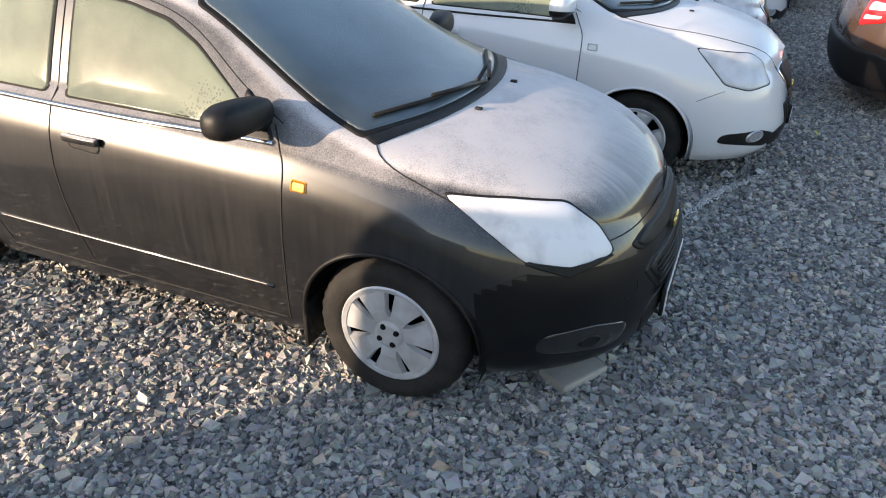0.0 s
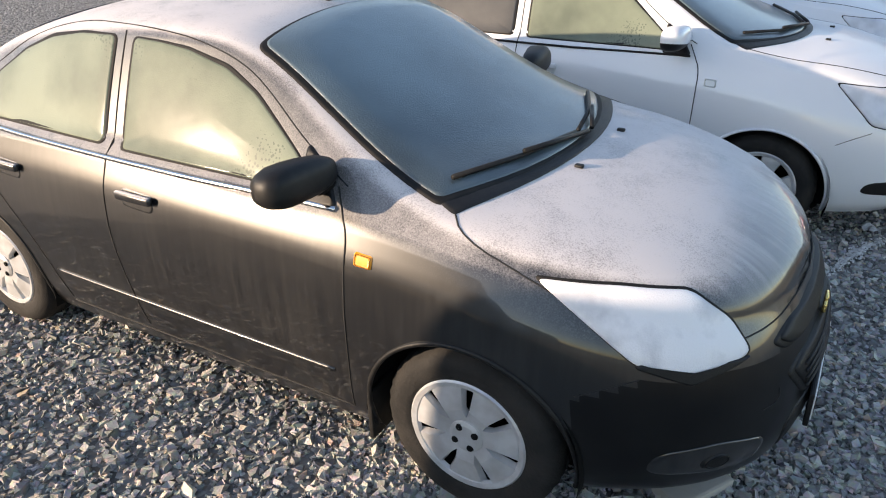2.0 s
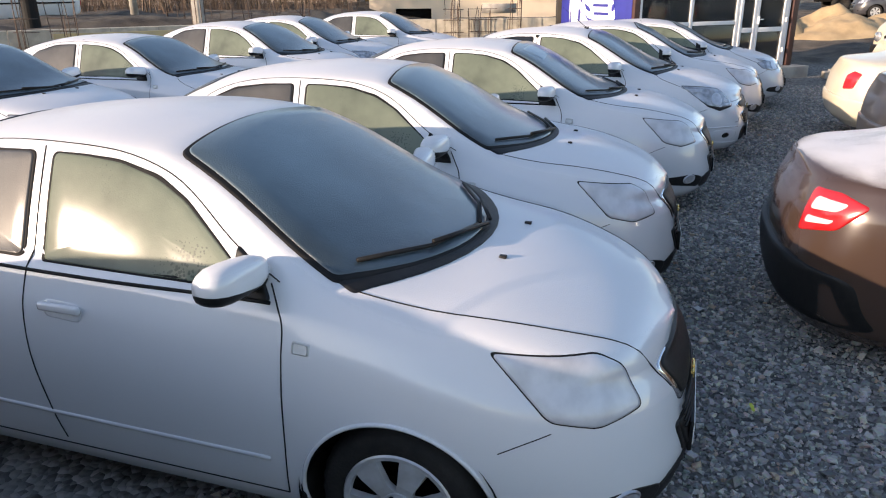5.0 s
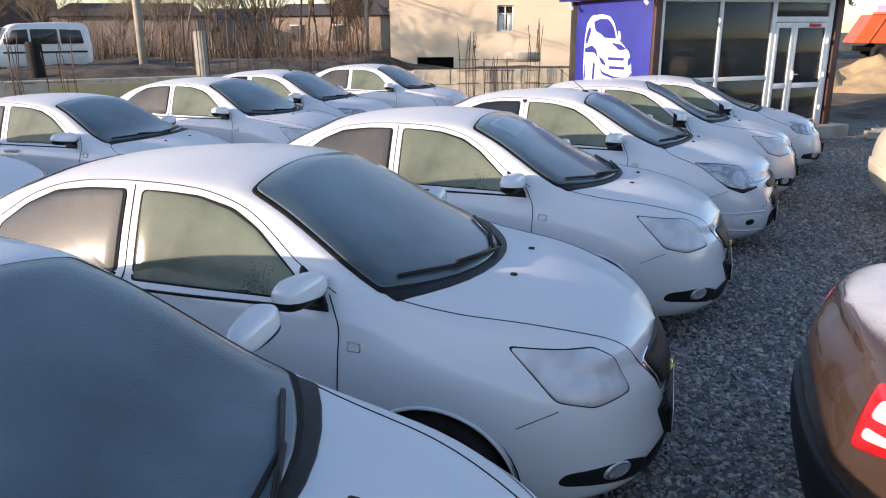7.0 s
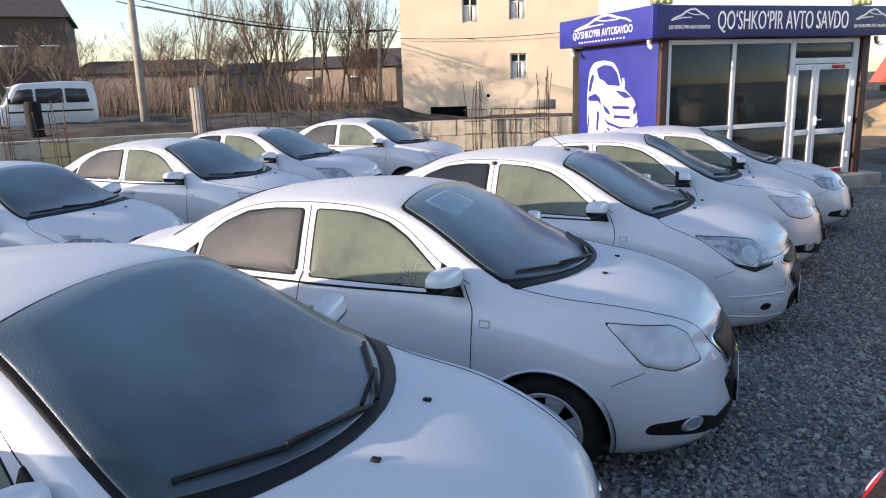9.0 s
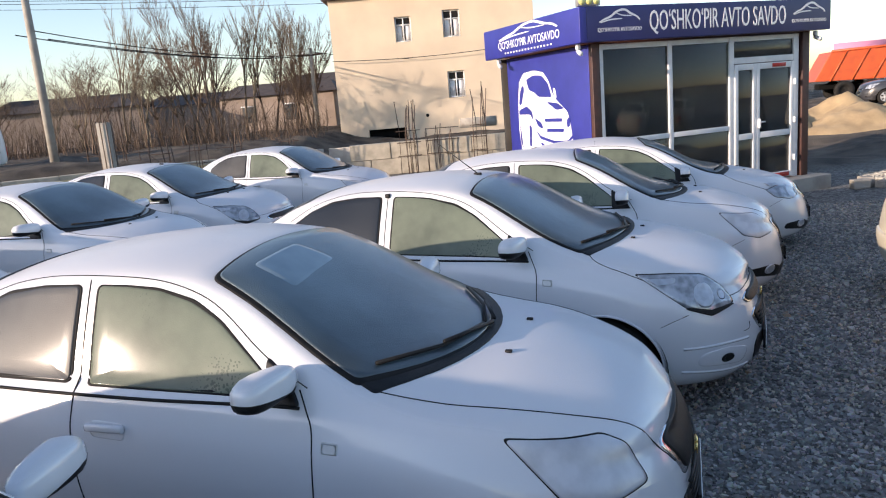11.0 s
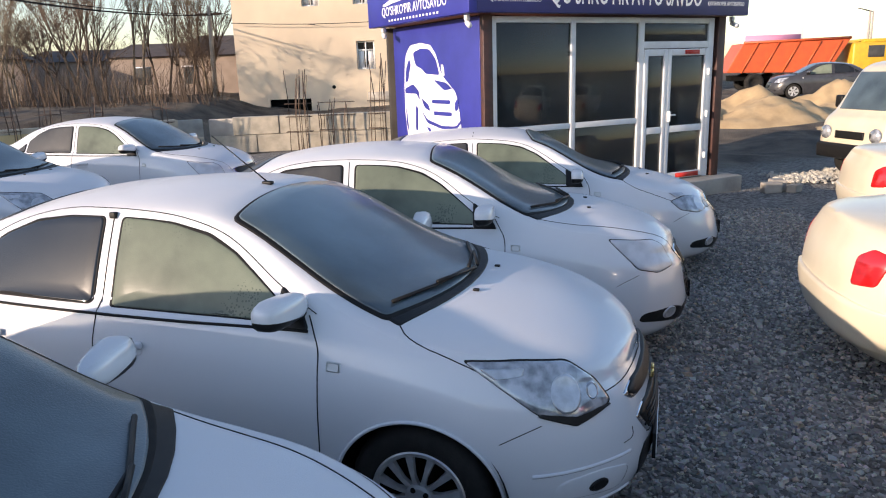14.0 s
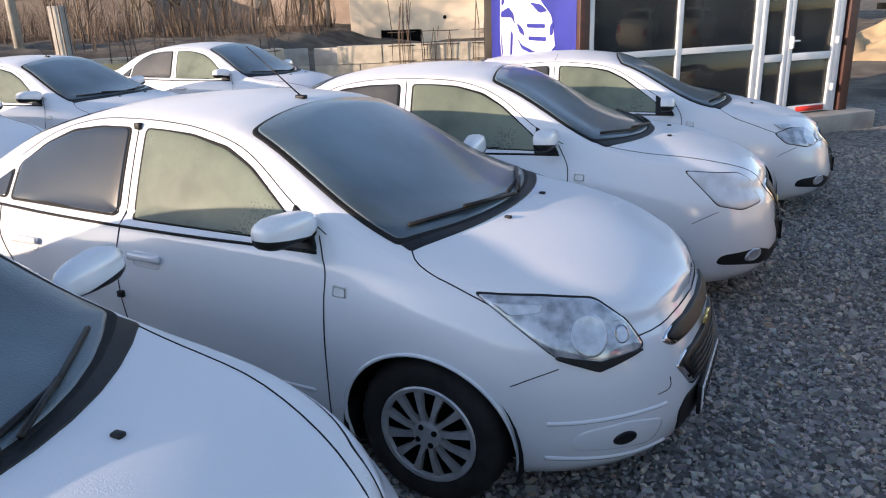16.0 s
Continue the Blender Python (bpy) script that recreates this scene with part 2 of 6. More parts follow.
def box(sx, sy, sz, at=(0, 0, 0), bevel=0.0, bm=None, rot=None):
    """A box of that size round a centre, bevelled, joined to bm."""
    out = bm or bmesh.new()
    made = bmesh.new()
    bmesh.ops.create_cube(made, size=1.0)
    bmesh.ops.scale(made, vec=(sx, sy, sz), verts=made.verts)
    if bevel:
        bmesh.ops.bevel(made, geom=made.edges[:], offset=bevel, segments=2, profile=0.6, affect="EDGES")
    m = Matrix.Translation(at) @ (rot or Matrix.Identity(4))
    bmesh.ops.transform(made, matrix=m, verts=made.verts)
    join(out, made)
    return out


def join(out, made):
    me = bpy.data.meshes.new("t")
    made.to_mesh(me)
    made.free()
    out.from_mesh(me)
    bpy.data.meshes.remove(me)


def tube(points, radius, sides=6, bm=None, closed=False, flat=1.0):
    """A tube along points; radius may be a list."""
    out = bm or bmesh.new()
    pts = [Vector(p) for p in points]
    n = len(pts)
    rings = []
    for i, p in enumerate(pts):
        if closed:
            d = pts[(i + 1) % n] - pts[i - 1]
        else:
            d = pts[min(i + 1, n - 1)] - pts[max(i - 1, 0)]
        d.normalize()
        side = d.cross(Vector((0, 0, 1)))
        if side.length < 1e-3:
            side = d.cross(Vector((0, 1, 0)))
        side.normalize()
        up = side.cross(d)
        r = radius[i] if isinstance(radius, (list, tuple)) else radius
        rings.append([out.verts.new(p + side * (r * math.cos(2 * math.pi * k / sides)) + up * (flat * r * math.sin(2 * math.pi * k / sides))) for k in range(sides)])
    for i in range(n if closed else n - 1):
        a, b = rings[i], rings[(i + 1) % n]
        for k in range(sides):
            out.faces.new((a[k], a[(k + 1) % sides], b[(k + 1) % sides], b[k]))
    if not closed:
        out.faces.new(rings[0][::-1])
        out.faces.new(rings[-1])
    return out


def lathe(profile, segs=48, bm=None):
    """Turns (radius, y) pairs round the y axis."""
    out = bm or bmesh.new()
    rings = []
    for r, y in profile:
        rings.append([out.verts.new((r * math.cos(2 * math.pi * k / segs), y, r * math.sin(2 * math.pi * k / segs))) for k in range(segs)])
    for a, b in zip(rings, rings[1:]):
        for k in range(segs):
            out.faces.new((a[k], a[(k + 1) % segs], b[(k + 1) % segs], b[k]))
    return out


def curve1(pts):
    """A smooth curve through (x, value) pairs, as a function on arrays."""
    xs = np.array([p[0] for p in pts], float)
    ys = np.array([p[1] for p in pts], float)
    d = np.diff(ys) / np.diff(xs)
    mid = np.where(d[:-1] * d[1:] > 0, 2 * d[:-1] * d[1:] / (d[:-1] + d[1:] + 1e-12), 0)
    s = np.concatenate([[d[0]], mid, [d[-1]]])

    def f(x):
        x = np.clip(np.asarray(x, float), xs[0], xs[-1])
        i = np.clip(np.searchsorted(xs, x) - 1, 0, len(xs) - 2)
        h = xs[i + 1] - xs[i]
        t = (x - xs[i]) / h
        return (2 * t**3 - 3 * t**2 + 1) * ys[i] + (t**3 - 2 * t**2 + t) * h * s[i] + (-2 * t**3 + 3 * t**2) * ys[i + 1] + (t**3 - t**2) * h * s[i + 1]

    return f


def rounded(outline, per=5, r=0.3):
    """An outline with its corners rounded: each corner becomes a short arc."""
    n = len(outline)
    pts = []
    for i in range(n):
        a, p, b = (np.array(outline[j % n], float) for j in (i - 1, i, i + 1))
        la, lb = np.linalg.norm(a - p), np.linalg.norm(b - p)
        k = min(r, 0.45 * la, 0.45 * lb)
        p0, p1 = p + (a - p) * k / la, p + (b - p) * k / lb
        for j in range(per):
            t = j / (per - 1)
            pts.append((1 - t) ** 2 * p0 + 2 * t * (1 - t) * p + t * t * p1)
        far = np.array(outline[(i + 1) % n], float)
        q0 = p1
        lf = np.linalg.norm(far - p)
        kn = min(r, 0.45 * lf)
        q1 = far + (p - far) * kn / lf
        m = int(np.linalg.norm(q1 - q0) / 0.05)
        for j in range(1, m + 1):
            pts.append(q0 + (q1 - q0) * j / (m + 1))
    return np.array(pts)


# ---- the car's skin ----
class Skin:
    """The outer skin of a sedan: x ahead from the front axle, y to its left, z up."""

    def __init__(self, s):
        self.s = s
        self.zb, self.zc = curve1(s["belt"]), curve1(s["crown"])
        self.side = curve1(s["flank"])
        self.xf, self.xr = curve1(s["nose"]), curve1(s["tail"])
        self.W, self.zs = s["width"] / 2, 0.19
        self.lf, self.lr = s["taper"]
        self.pf, self.pr = s.get("blunt", (2.7, 3.0))
        self.ry, self.rd = curve1(s["rail"]), curve1(s["drop"])

    def half(self, x, k):
        tf = np.clip((self.xf(k) - x) / self.lf, 0, 1)
        tr = np.clip((x - self.xr(k)) / self.lr, 0, 1)
        pl = lambda t, e: np.clip(1 - (1 - t) ** e, 0, 1) ** (1 / e)
        return self.W * self.side(k) * pl(tf, self.pf) * pl(tr, self.pr)

    def wide(self, x, z):
        zb, zc = self.zb(x), self.zc(x)
        k = (z - self.zs) / (zb - self.zs)
        yb, H = self.half(x, np.ones_like(x)), np.maximum(zc - zb, 0.004)
        # above the belt: a leaning side up to the rail, then a gently crowned top, the corner softened
        ye, drop = np.minimum(self.ry(x), 0.93 * yb), np.minimum(self.rd(x), 0.75 * H)
        t = np.clip((z - zb) / (H - drop), 0, 1.6)
        cab = np.clip((H - 0.25) / 0.2, 0, 1)
        flat = yb + (ye - yb) * t + cab * (0.03 * t * (1 - t) - 0.035 * np.clip(t / 0.1, 0, 1) * np.clip(1 - t, 0, 1))
        top = ye * np.sqrt(np.clip((zc - z) / drop, 0, None))
        soft = np.minimum(0.22 - 0.08 * cab, 0.5 * ye) + 1e-9
        gap = np.clip(soft - np.abs(flat - top), 0, None)
        up = np.clip(np.minimum(flat, top) - gap**2 / (4 * soft), 0, None)
        lo = self.half(x, np.clip(k, 0, 1))
        y = np.where(k <= 1, lo, up)
        return np.where((z > zc) | (z < self.zs - 0.02), -1.0, y)

    def project(self, start, way, reach=3.0, steps=110):
        """Where rays from the start points along way meet the skin."""
        p, d = np.array(start, float), np.array(way, float)
        d = d / np.linalg.norm(d)
        lo, hi = np.zeros(len(p)), np.full(len(p), reach)
        found = np.zeros(len(p), bool)
        for i in range(steps + 1):
            t = reach * i / steps
            q = p + d * t
            ins = (np.abs(q[:, 1]) < self.wide(q[:, 0], q[:, 2])) & ~found
            hi[ins], lo[ins] = t, t - reach / steps
            found |= ins
        for _ in range(14):
            mid = (lo + hi) / 2
            q = p + d * mid[:, None]
            ins = np.abs(q[:, 1]) < self.wide(q[:, 0], q[:, 2])
            hi, lo = np.where(ins, mid, hi), np.where(ins, lo, mid)
        q = p + d * hi[:, None]
        if found.any() and not found.all():
            good = np.nonzero(found)[0]
            for i in np.nonzero(~found)[0]:
                j = good[np.argmin(((p[good] - p[i]) ** 2).sum(1))]
                q[i] = q[j] + (p[i] - p[j]) * 0.0
        return q

    def shell(self):
        """The painted body with its wheel openings cut out."""
        nu, nk, nf = 150, 26, 27
        u = np.linspace(0, 1, nu)
        g = 0.5 * u + 0.5 * (0.5 - 0.5 * np.cos(np.pi * u))
        grid = []
        for k in np.linspace(0, 1, nk):
            ks = np.full(nu, k)
            x = self.xr(ks) + (self.xf(ks) - self.xr(ks)) * g
            y = self.half(x, ks)
            y[0] = y[-1] = 0
            z = self.zs + k * (self.zb(x) - self.zs)
            grid.append(np.stack([x, y, z], 1))
        x = grid[-1][:, 0]
        for f in np.linspace(0, 1, nf)[1:]:
            H = np.maximum(self.zc(x) - self.zb(x), 0.0)
            z = self.zb(x) + H * (1 - (1 - f) ** 2)
            y = np.clip(self.wide(x, np.minimum(z, self.zc(x) - 1e-5)), 0, None) if f < 1 else np.zeros(nu)
            y[0] = y[-1] = 0
            grid.append(np.stack([x, y, z], 1))
        P = np.array(grid)
        nr = len(P)
        R = self.s["arch"]
        cut = np.zeros((nr, nu), bool)
        edge_row = np.zeros((nr, nu), bool)
        for cx in (0.0, -self.s["base"]):
            dx, dz = P[:, :, 0] - cx, P[:, :, 2] - self.s["hub"]
            r = np.hypot(dx, dz)
            inner = (r < R) & (P[:, :, 2] < 0.8)
            out = np.pad(~inner, 1, constant_values=False)
            beside = np.zeros_like(inner)
            for i in (0, 1, 2):
                for j in (0, 1, 2):
                    beside |= out[i:i + nr, j:j + nu]
            rim = inner & beside
            P[:, :, 0] = np.where(rim, cx + dx * R / np.maximum(r, 0.01), P[:, :, 0])
            P[:, :, 2] = np.where(rim, self.s["hub"] + dz * R / np.maximum(r, 0.01), P[:, :, 2])
            flank = self.wide(P[:, :, 0].ravel(), P[:, :, 2].ravel()).reshape(nr, nu)
            P[:, :, 1] = np.where(rim & (flank > 0.5), flank, P[:, :, 1])
            cut |= inner & ~rim
            edge_row |= rim
        bx, bxe, by = self.s["wind_base"]
        tx, txe, ty = self.s["wind_top"]
        fy = np.clip(P[:, :, 1] / (by - 0.03), 0, 1)
        lo_x, hi_x = tx + (txe - tx) * fy**2 + 0.03, bx + (bxe - bx) * fy**2 - 0.03
        lim = ty + (by - ty) * np.clip((P[:, :, 0] - tx) / (bx - tx), 0, 1) - 0.03
        cut |= (P[:, :, 0] > lo_x) & (P[:, :, 0] < hi_x) & (P[:, :, 1] < lim) & (P[:, :, 2] > self.zb(P[:, :, 0]) + 0.01)
        bm = bmesh.new()
        for sgn in (-1, 1):
            vs = [[None if cut[i, j] else bm.verts.new((P[i, j, 0], sgn * P[i, j, 1], P[i, j, 2])) for j in range(nu)] for i in range(nr)]
            for i in range(nr - 1):
                for j in range(nu - 1):
                    q = [vs[i][j], vs[i][j + 1], vs[i + 1][j + 1], vs[i + 1][j]]
                    q = [v for v in q if v is not None]
                    if edge_row[i:i + 2, j:j + 2].all():
                        continue
                    if len(q) >= 3:
                        bm.faces.new(q if sgn < 0 else q[::-1])
        bmesh.ops.remove_doubles(bm, verts=bm.verts, dist=0.0008)
        bmesh.ops.recalc_face_normals(bm, faces=bm.faces)
        return bm

    def patch(self, outline, plane, lift=0.004, r=0.04, sink=0.012, bulge=0.0, way=None, bm=None, rim=0.012, org=None):
        """A panel over the skin. plane: 'side' (x, z), the right flank; 'top' (x, y); 'front' and 'rear' (y, z)."""
        o = rounded(outline, r=r)
        c = o.mean(0)
        size = np.linalg.norm(o - c, axis=1).mean()
        fr = [(1.0, -sink), (1 - 0.3 * rim / size, lift * 0.7), (1 - rim / size, lift)] + [(s, lift + bulge * (1 - s * s)) for s in (0.8, 0.6, 0.4, 0.2)]
        rays, offs = [], []
        for s, d in fr:
            rays.append(c + (o - c) * s)
            offs += [d] * len(o)
        rays.append(c[None])
        offs.append(lift + bulge)
        q = np.concatenate(rays)
        zero = np.zeros(len(q))
        if plane == "side":
            st, w = np.stack([q[:, 0], zero - 1.5, q[:, 1]], 1), (0, 1, 0)
        elif plane == "top":
            st, w = np.stack([q[:, 0], q[:, 1], zero + 2.0], 1), (0, 0, -1)
        elif plane == "front":
            st, w = np.stack([zero + 1.6, q[:, 0], q[:, 1]], 1), (-1, 0, 0)
        elif plane == "rear":
            st, w = np.stack([zero - 4.6, q[:, 0], q[:, 1]], 1), (1, 0, 0)
        if way is not None:
            # q is given on a plane square to way: its first axis level, its second z
            w = np.array(way, float)
            w /= np.linalg.norm(w)
            lev = np.array([w[1], -w[0], 0])
            org = np.array(org or self.s["hl_at"])
            st = org + lev * q[:, :1] + np.array([0, 0, 1]) * q[:, 1:] - w * 1.5
        hit = self.project(st, w)
        wv = np.array(w, float) / np.linalg.norm(w)
        hit = hit - wv * np.array(offs)[:, None]
        out = bm or bmesh.new()
        n, m = len(o), len(fr)
        vs = [out.verts.new(p) for p in hit]
        for i in range(m - 1):
            for k in range(n):
                out.faces.new((vs[i * n + k], vs[i * n + (k + 1) % n], vs[(i + 1) * n + (k + 1) % n], vs[(i + 1) * n + k]))
        for k in range(n):
            out.faces.new((vs[(m - 1) * n + k], vs[(m - 1) * n + (k + 1) % n], vs[m * n]))
        bmesh.ops.recalc_face_normals(out, faces=out.faces)
        # faces look outwards
        f = max(out.faces, key=lambda f: f.calc_area())
        if f.normal.dot(Vector(wv)) > 0:
            bmesh.ops.reverse_faces(out, faces=out.faces)
        return out

    def line(self, pts, plane, radius=0.004, lift=0.0, bm=None):
        """A seam along the skin, its corners softened."""
        for _ in range(2):
            soft = [pts[0]]
            for a, b in zip(pts, pts[1:]):
                soft += [(0.75 * a[0] + 0.25 * b[0], 0.75 * a[1] + 0.25 * b[1]), (0.25 * a[0] + 0.75 * b[0], 0.25 * a[1] + 0.75 * b[1])]
            pts = soft + [pts[-1]]
        q = []
        for a, b in zip(pts, pts[1:]):
            m = max(1, int(np.hypot(b[0] - a[0], b[1] - a[1]) / 0.03))
            q += [(a[0] + (b[0] - a[0]) * i / m, a[1] + (b[1] - a[1]) * i / m) for i in range(m)]
        q.append(pts[-1])
        q = np.array(q, float)
        zero = np.zeros(len(q))
        if plane == "side":
            st, w = np.stack([q[:, 0], zero - 1.5, q[:, 1]], 1), np.array((0, 1, 0))
        elif plane == "top":
            st, w = np.stack([q[:, 0], q[:, 1], zero + 2.0], 1), np.array((0, 0, -1))
        else:
            st, w = np.stack([zero + 1.6, q[:, 0], q[:, 1]], 1), np.array((-1, 0, 0))
        return tube(self.project(st, w) - w * lift, radius, 5, bm)


def mirrored(bm):
    """A copy of bm flipped to the other flank."""
    out = bm.copy()
    bmesh.ops.scale(out, vec=(1, -1, 1), verts=out.verts)
    bmesh.ops.reverse_faces(out, faces=out.faces)
    return out


def both(name, bm, material, parent, label=""):
    """The part on both flanks, as two meshes."""
    part(name, mirrored(bm), material, parent, label)
    return part(name, bm, material, parent, label)


COBALT = dict(
    base=2.50, width=1.72, hub=0.31, arch=0.362, tyre=0.315, taper=(0.95, 0.85), blunt=(2.5, 3.2),
    rail=[(-3.5, 0.62), (-3.0, 0.66), (-2.75, 0.66), (-2.2, 0.57), (-1.5, 0.585), (-0.96, 0.575), (-0.5, 0.655), (-0.12, 0.725), (0.15, 0.735), (0.4, 0.70), (0.7, 0.58), (0.85, 0.4)],
    drop=[(-3.5, 0.04), (-3.0, 0.05), (-2.75, 0.06), (-2.2, 0.06), (-1.5, 0.05), (-1.0, 0.042), (-0.6, 0.055), (-0.12, 0.045), (0.15, 0.05), (0.5, 0.055), (0.85, 0.04)],
    belt=[(-3.6, 0.95), (-3.1, 1.02), (-2.0, 1.02), (-1.0, 0.995), (-0.4, 0.965), (0.0, 0.92), (0.4, 0.84), (0.62, 0.79), (0.86, 0.75)],
    crown=[(-3.52, 0.98), (-3.38, 1.07), (-3.0, 1.13), (-2.85, 1.16), (-2.3, 1.41), (-1.9, 1.48), (-1.45, 1.505), (-1.1, 1.485), (-0.86, 1.42), (-0.22, 1.10), (-0.02, 1.05), (0.2, 1.02), (0.45, 0.975), (0.65, 0.915), (0.77, 0.855), (0.86, 0.775)],
    flank=[(0, 0.91), (0.08, 0.95), (0.3, 0.985), (0.6, 1.0), (0.82, 0.985), (1.0, 0.93)],
    nose=[(0, 0.83), (0.12, 0.89), (0.35, 0.92), (0.6, 0.905), (0.85, 0.865), (1.0, 0.82)],
    tail=[(0, -3.38), (0.2, -3.46), (0.5, -3.49), (0.8, -3.46), (1.0, -3.4)],
    wind_base=(0.02, -0.16, 0.675), wind_top=(-0.98, -0.93, 0.53),
    front_window=[(-0.55, 1.015), (-0.655, 1.115), (-0.88, 1.275), (-1.02, 1.345), (-1.2, 1.39), (-1.34, 1.405), (-1.48, 1.412), (-1.48, 1.035)],
    rear_window=[(-1.585, 1.04), (-1.585, 1.412), (-1.8, 1.405), (-2.0, 1.375), (-2.18, 1.315), (-2.34, 1.215), (-2.34, 1.055)],
    quarter=[(-2.375, 1.06), (-2.375, 1.19), (-2.58, 1.07)],
    hl_at=(0.47, -0.64, 0.765), hl_way=(-0.62, 0.78, -0.05),
    hl=[(-0.31, 0.16), (-0.08, 0.145), (0.13, 0.115), (0.25, 0.02), (0.31, -0.08), (0.10, -0.125), (-0.06, -0.065), (-0.2, 0.06)],
)
NEXIA = dict(
    COBALT, blunt=(2.6, 3.2), base=2.42, width=1.70, hub=0.3, arch=0.352, tyre=0.305,
    belt=[(-3.4, 0.98), (-2.9, 1.03), (-2.0, 1.02), (-1.0, 0.995), (-0.4, 0.965), (0.0, 0.915), (0.4, 0.83), (0.66, 0.77), (0.89, 0.725)],
    crown=[(-3.35, 1.0), (-3.2, 1.09), (-2.85, 1.15), (-2.7, 1.19), (-2.2, 1.42), (-1.8, 1.485), (-1.4, 1.505), (-1.02, 1.48), (-0.78, 1.41), (-0.17, 1.09), (0.03, 1.045), (0.27, 1.015), (0.5, 0.965), (0.7, 0.895), (0.81, 0.82), (0.89, 0.75)],
    nose=[(0, 0.84), (0.12, 0.90), (0.35, 0.93), (0.6, 0.91), (0.85, 0.88), (1.0, 0.83)],
    tail=[(0, -3.2), (0.2, -3.3), (0.5, -3.33), (0.8, -3.3), (1.0, -3.24)],
    wind_base=(0.06, -0.25, 0.685), wind_top=(-0.95, -0.91, 0.525),
    front_window=[(-0.53, 1.015), (-0.63, 1.11), (-0.84, 1.275), (-0.97, 1.345), (-1.13, 1.39), (-1.28, 1.405), (-1.43, 1.41), (-1.43, 1.035)],
    rear_window=[(-1.525, 1.04), (-1.525, 1.41), (-1.74, 1.40), (-1.94, 1.37), (-2.1, 1.31), (-2.24, 1.215), (-2.26, 1.055)],
    quarter=[(-2.295, 1.06), (-2.285, 1.18), (-2.42, 1.08)],
    hl_at=(0.54, -0.63, 0.785),
    hl=[(-0.27, 0.13), (-0.05, 0.10), (0.10, 0.085), (0.195, 0.03), (0.25, -0.11), (0.05, -0.135), (-0.12, -0.09)],
)
GENTRA = dict(
    NEXIA, base=2.55, width=1.715,
    belt=[(-3.6, 0.95), (-3.0, 0.99), (-2.0, 0.95), (-1.0, 0.92), (-0.4, 0.895), (0.0, 0.855), (0.4, 0.79), (0.62, 0.735), (0.86, 0.69)],
    crown=[(-3.5, 0.98), (-3.35, 1.05), (-3.0, 1.09), (-2.85, 1.12), (-2.3, 1.37), (-1.85, 1.43), (-1.45, 1.445), (-1.1, 1.42), (-0.85, 1.355), (-0.25, 1.05), (-0.05, 1.01), (0.2, 0.965), (0.45, 0.91), (0.66, 0.84), (0.78, 0.77), (0.86, 0.71)],
    nose=[(0, 0.76), (0.12, 0.87), (0.35, 0.92), (0.6, 0.90), (0.85, 0.86), (1.0, 0.80)],
    tail=[(0, -3.3), (0.2, -3.45), (0.5, -3.5), (0.8, -3.47), (1.0, -3.4)],
    wind_base=(0.0, -0.18, 0.66), wind_top=(-1.0, -0.95, 0.51),
    front_window=[(-0.57, 0.96), (-0.68, 1.065), (-0.93, 1.235), (-1.06, 1.295), (-1.22, 1.33), (-1.48, 1.35), (-1.48, 0.975)],
    rear_window=[(-1.58, 0.98), (-1.58, 1.35), (-1.9, 1.33), (-2.16, 1.26), (-2.32, 1.15), (-2.34, 0.995)],
    quarter=[(-2.38, 0.98), (-2.37, 1.12), (-2.52, 1.0)],
    hl_at=(0.52, -0.6, 0.735),
    hl=[(-0.27, 0.05), (-0.1, 0.09), (0.12, 0.06), (0.24, 0.0), (0.2, -0.06), (0.0, -0.085), (-0.2, -0.04)],
)


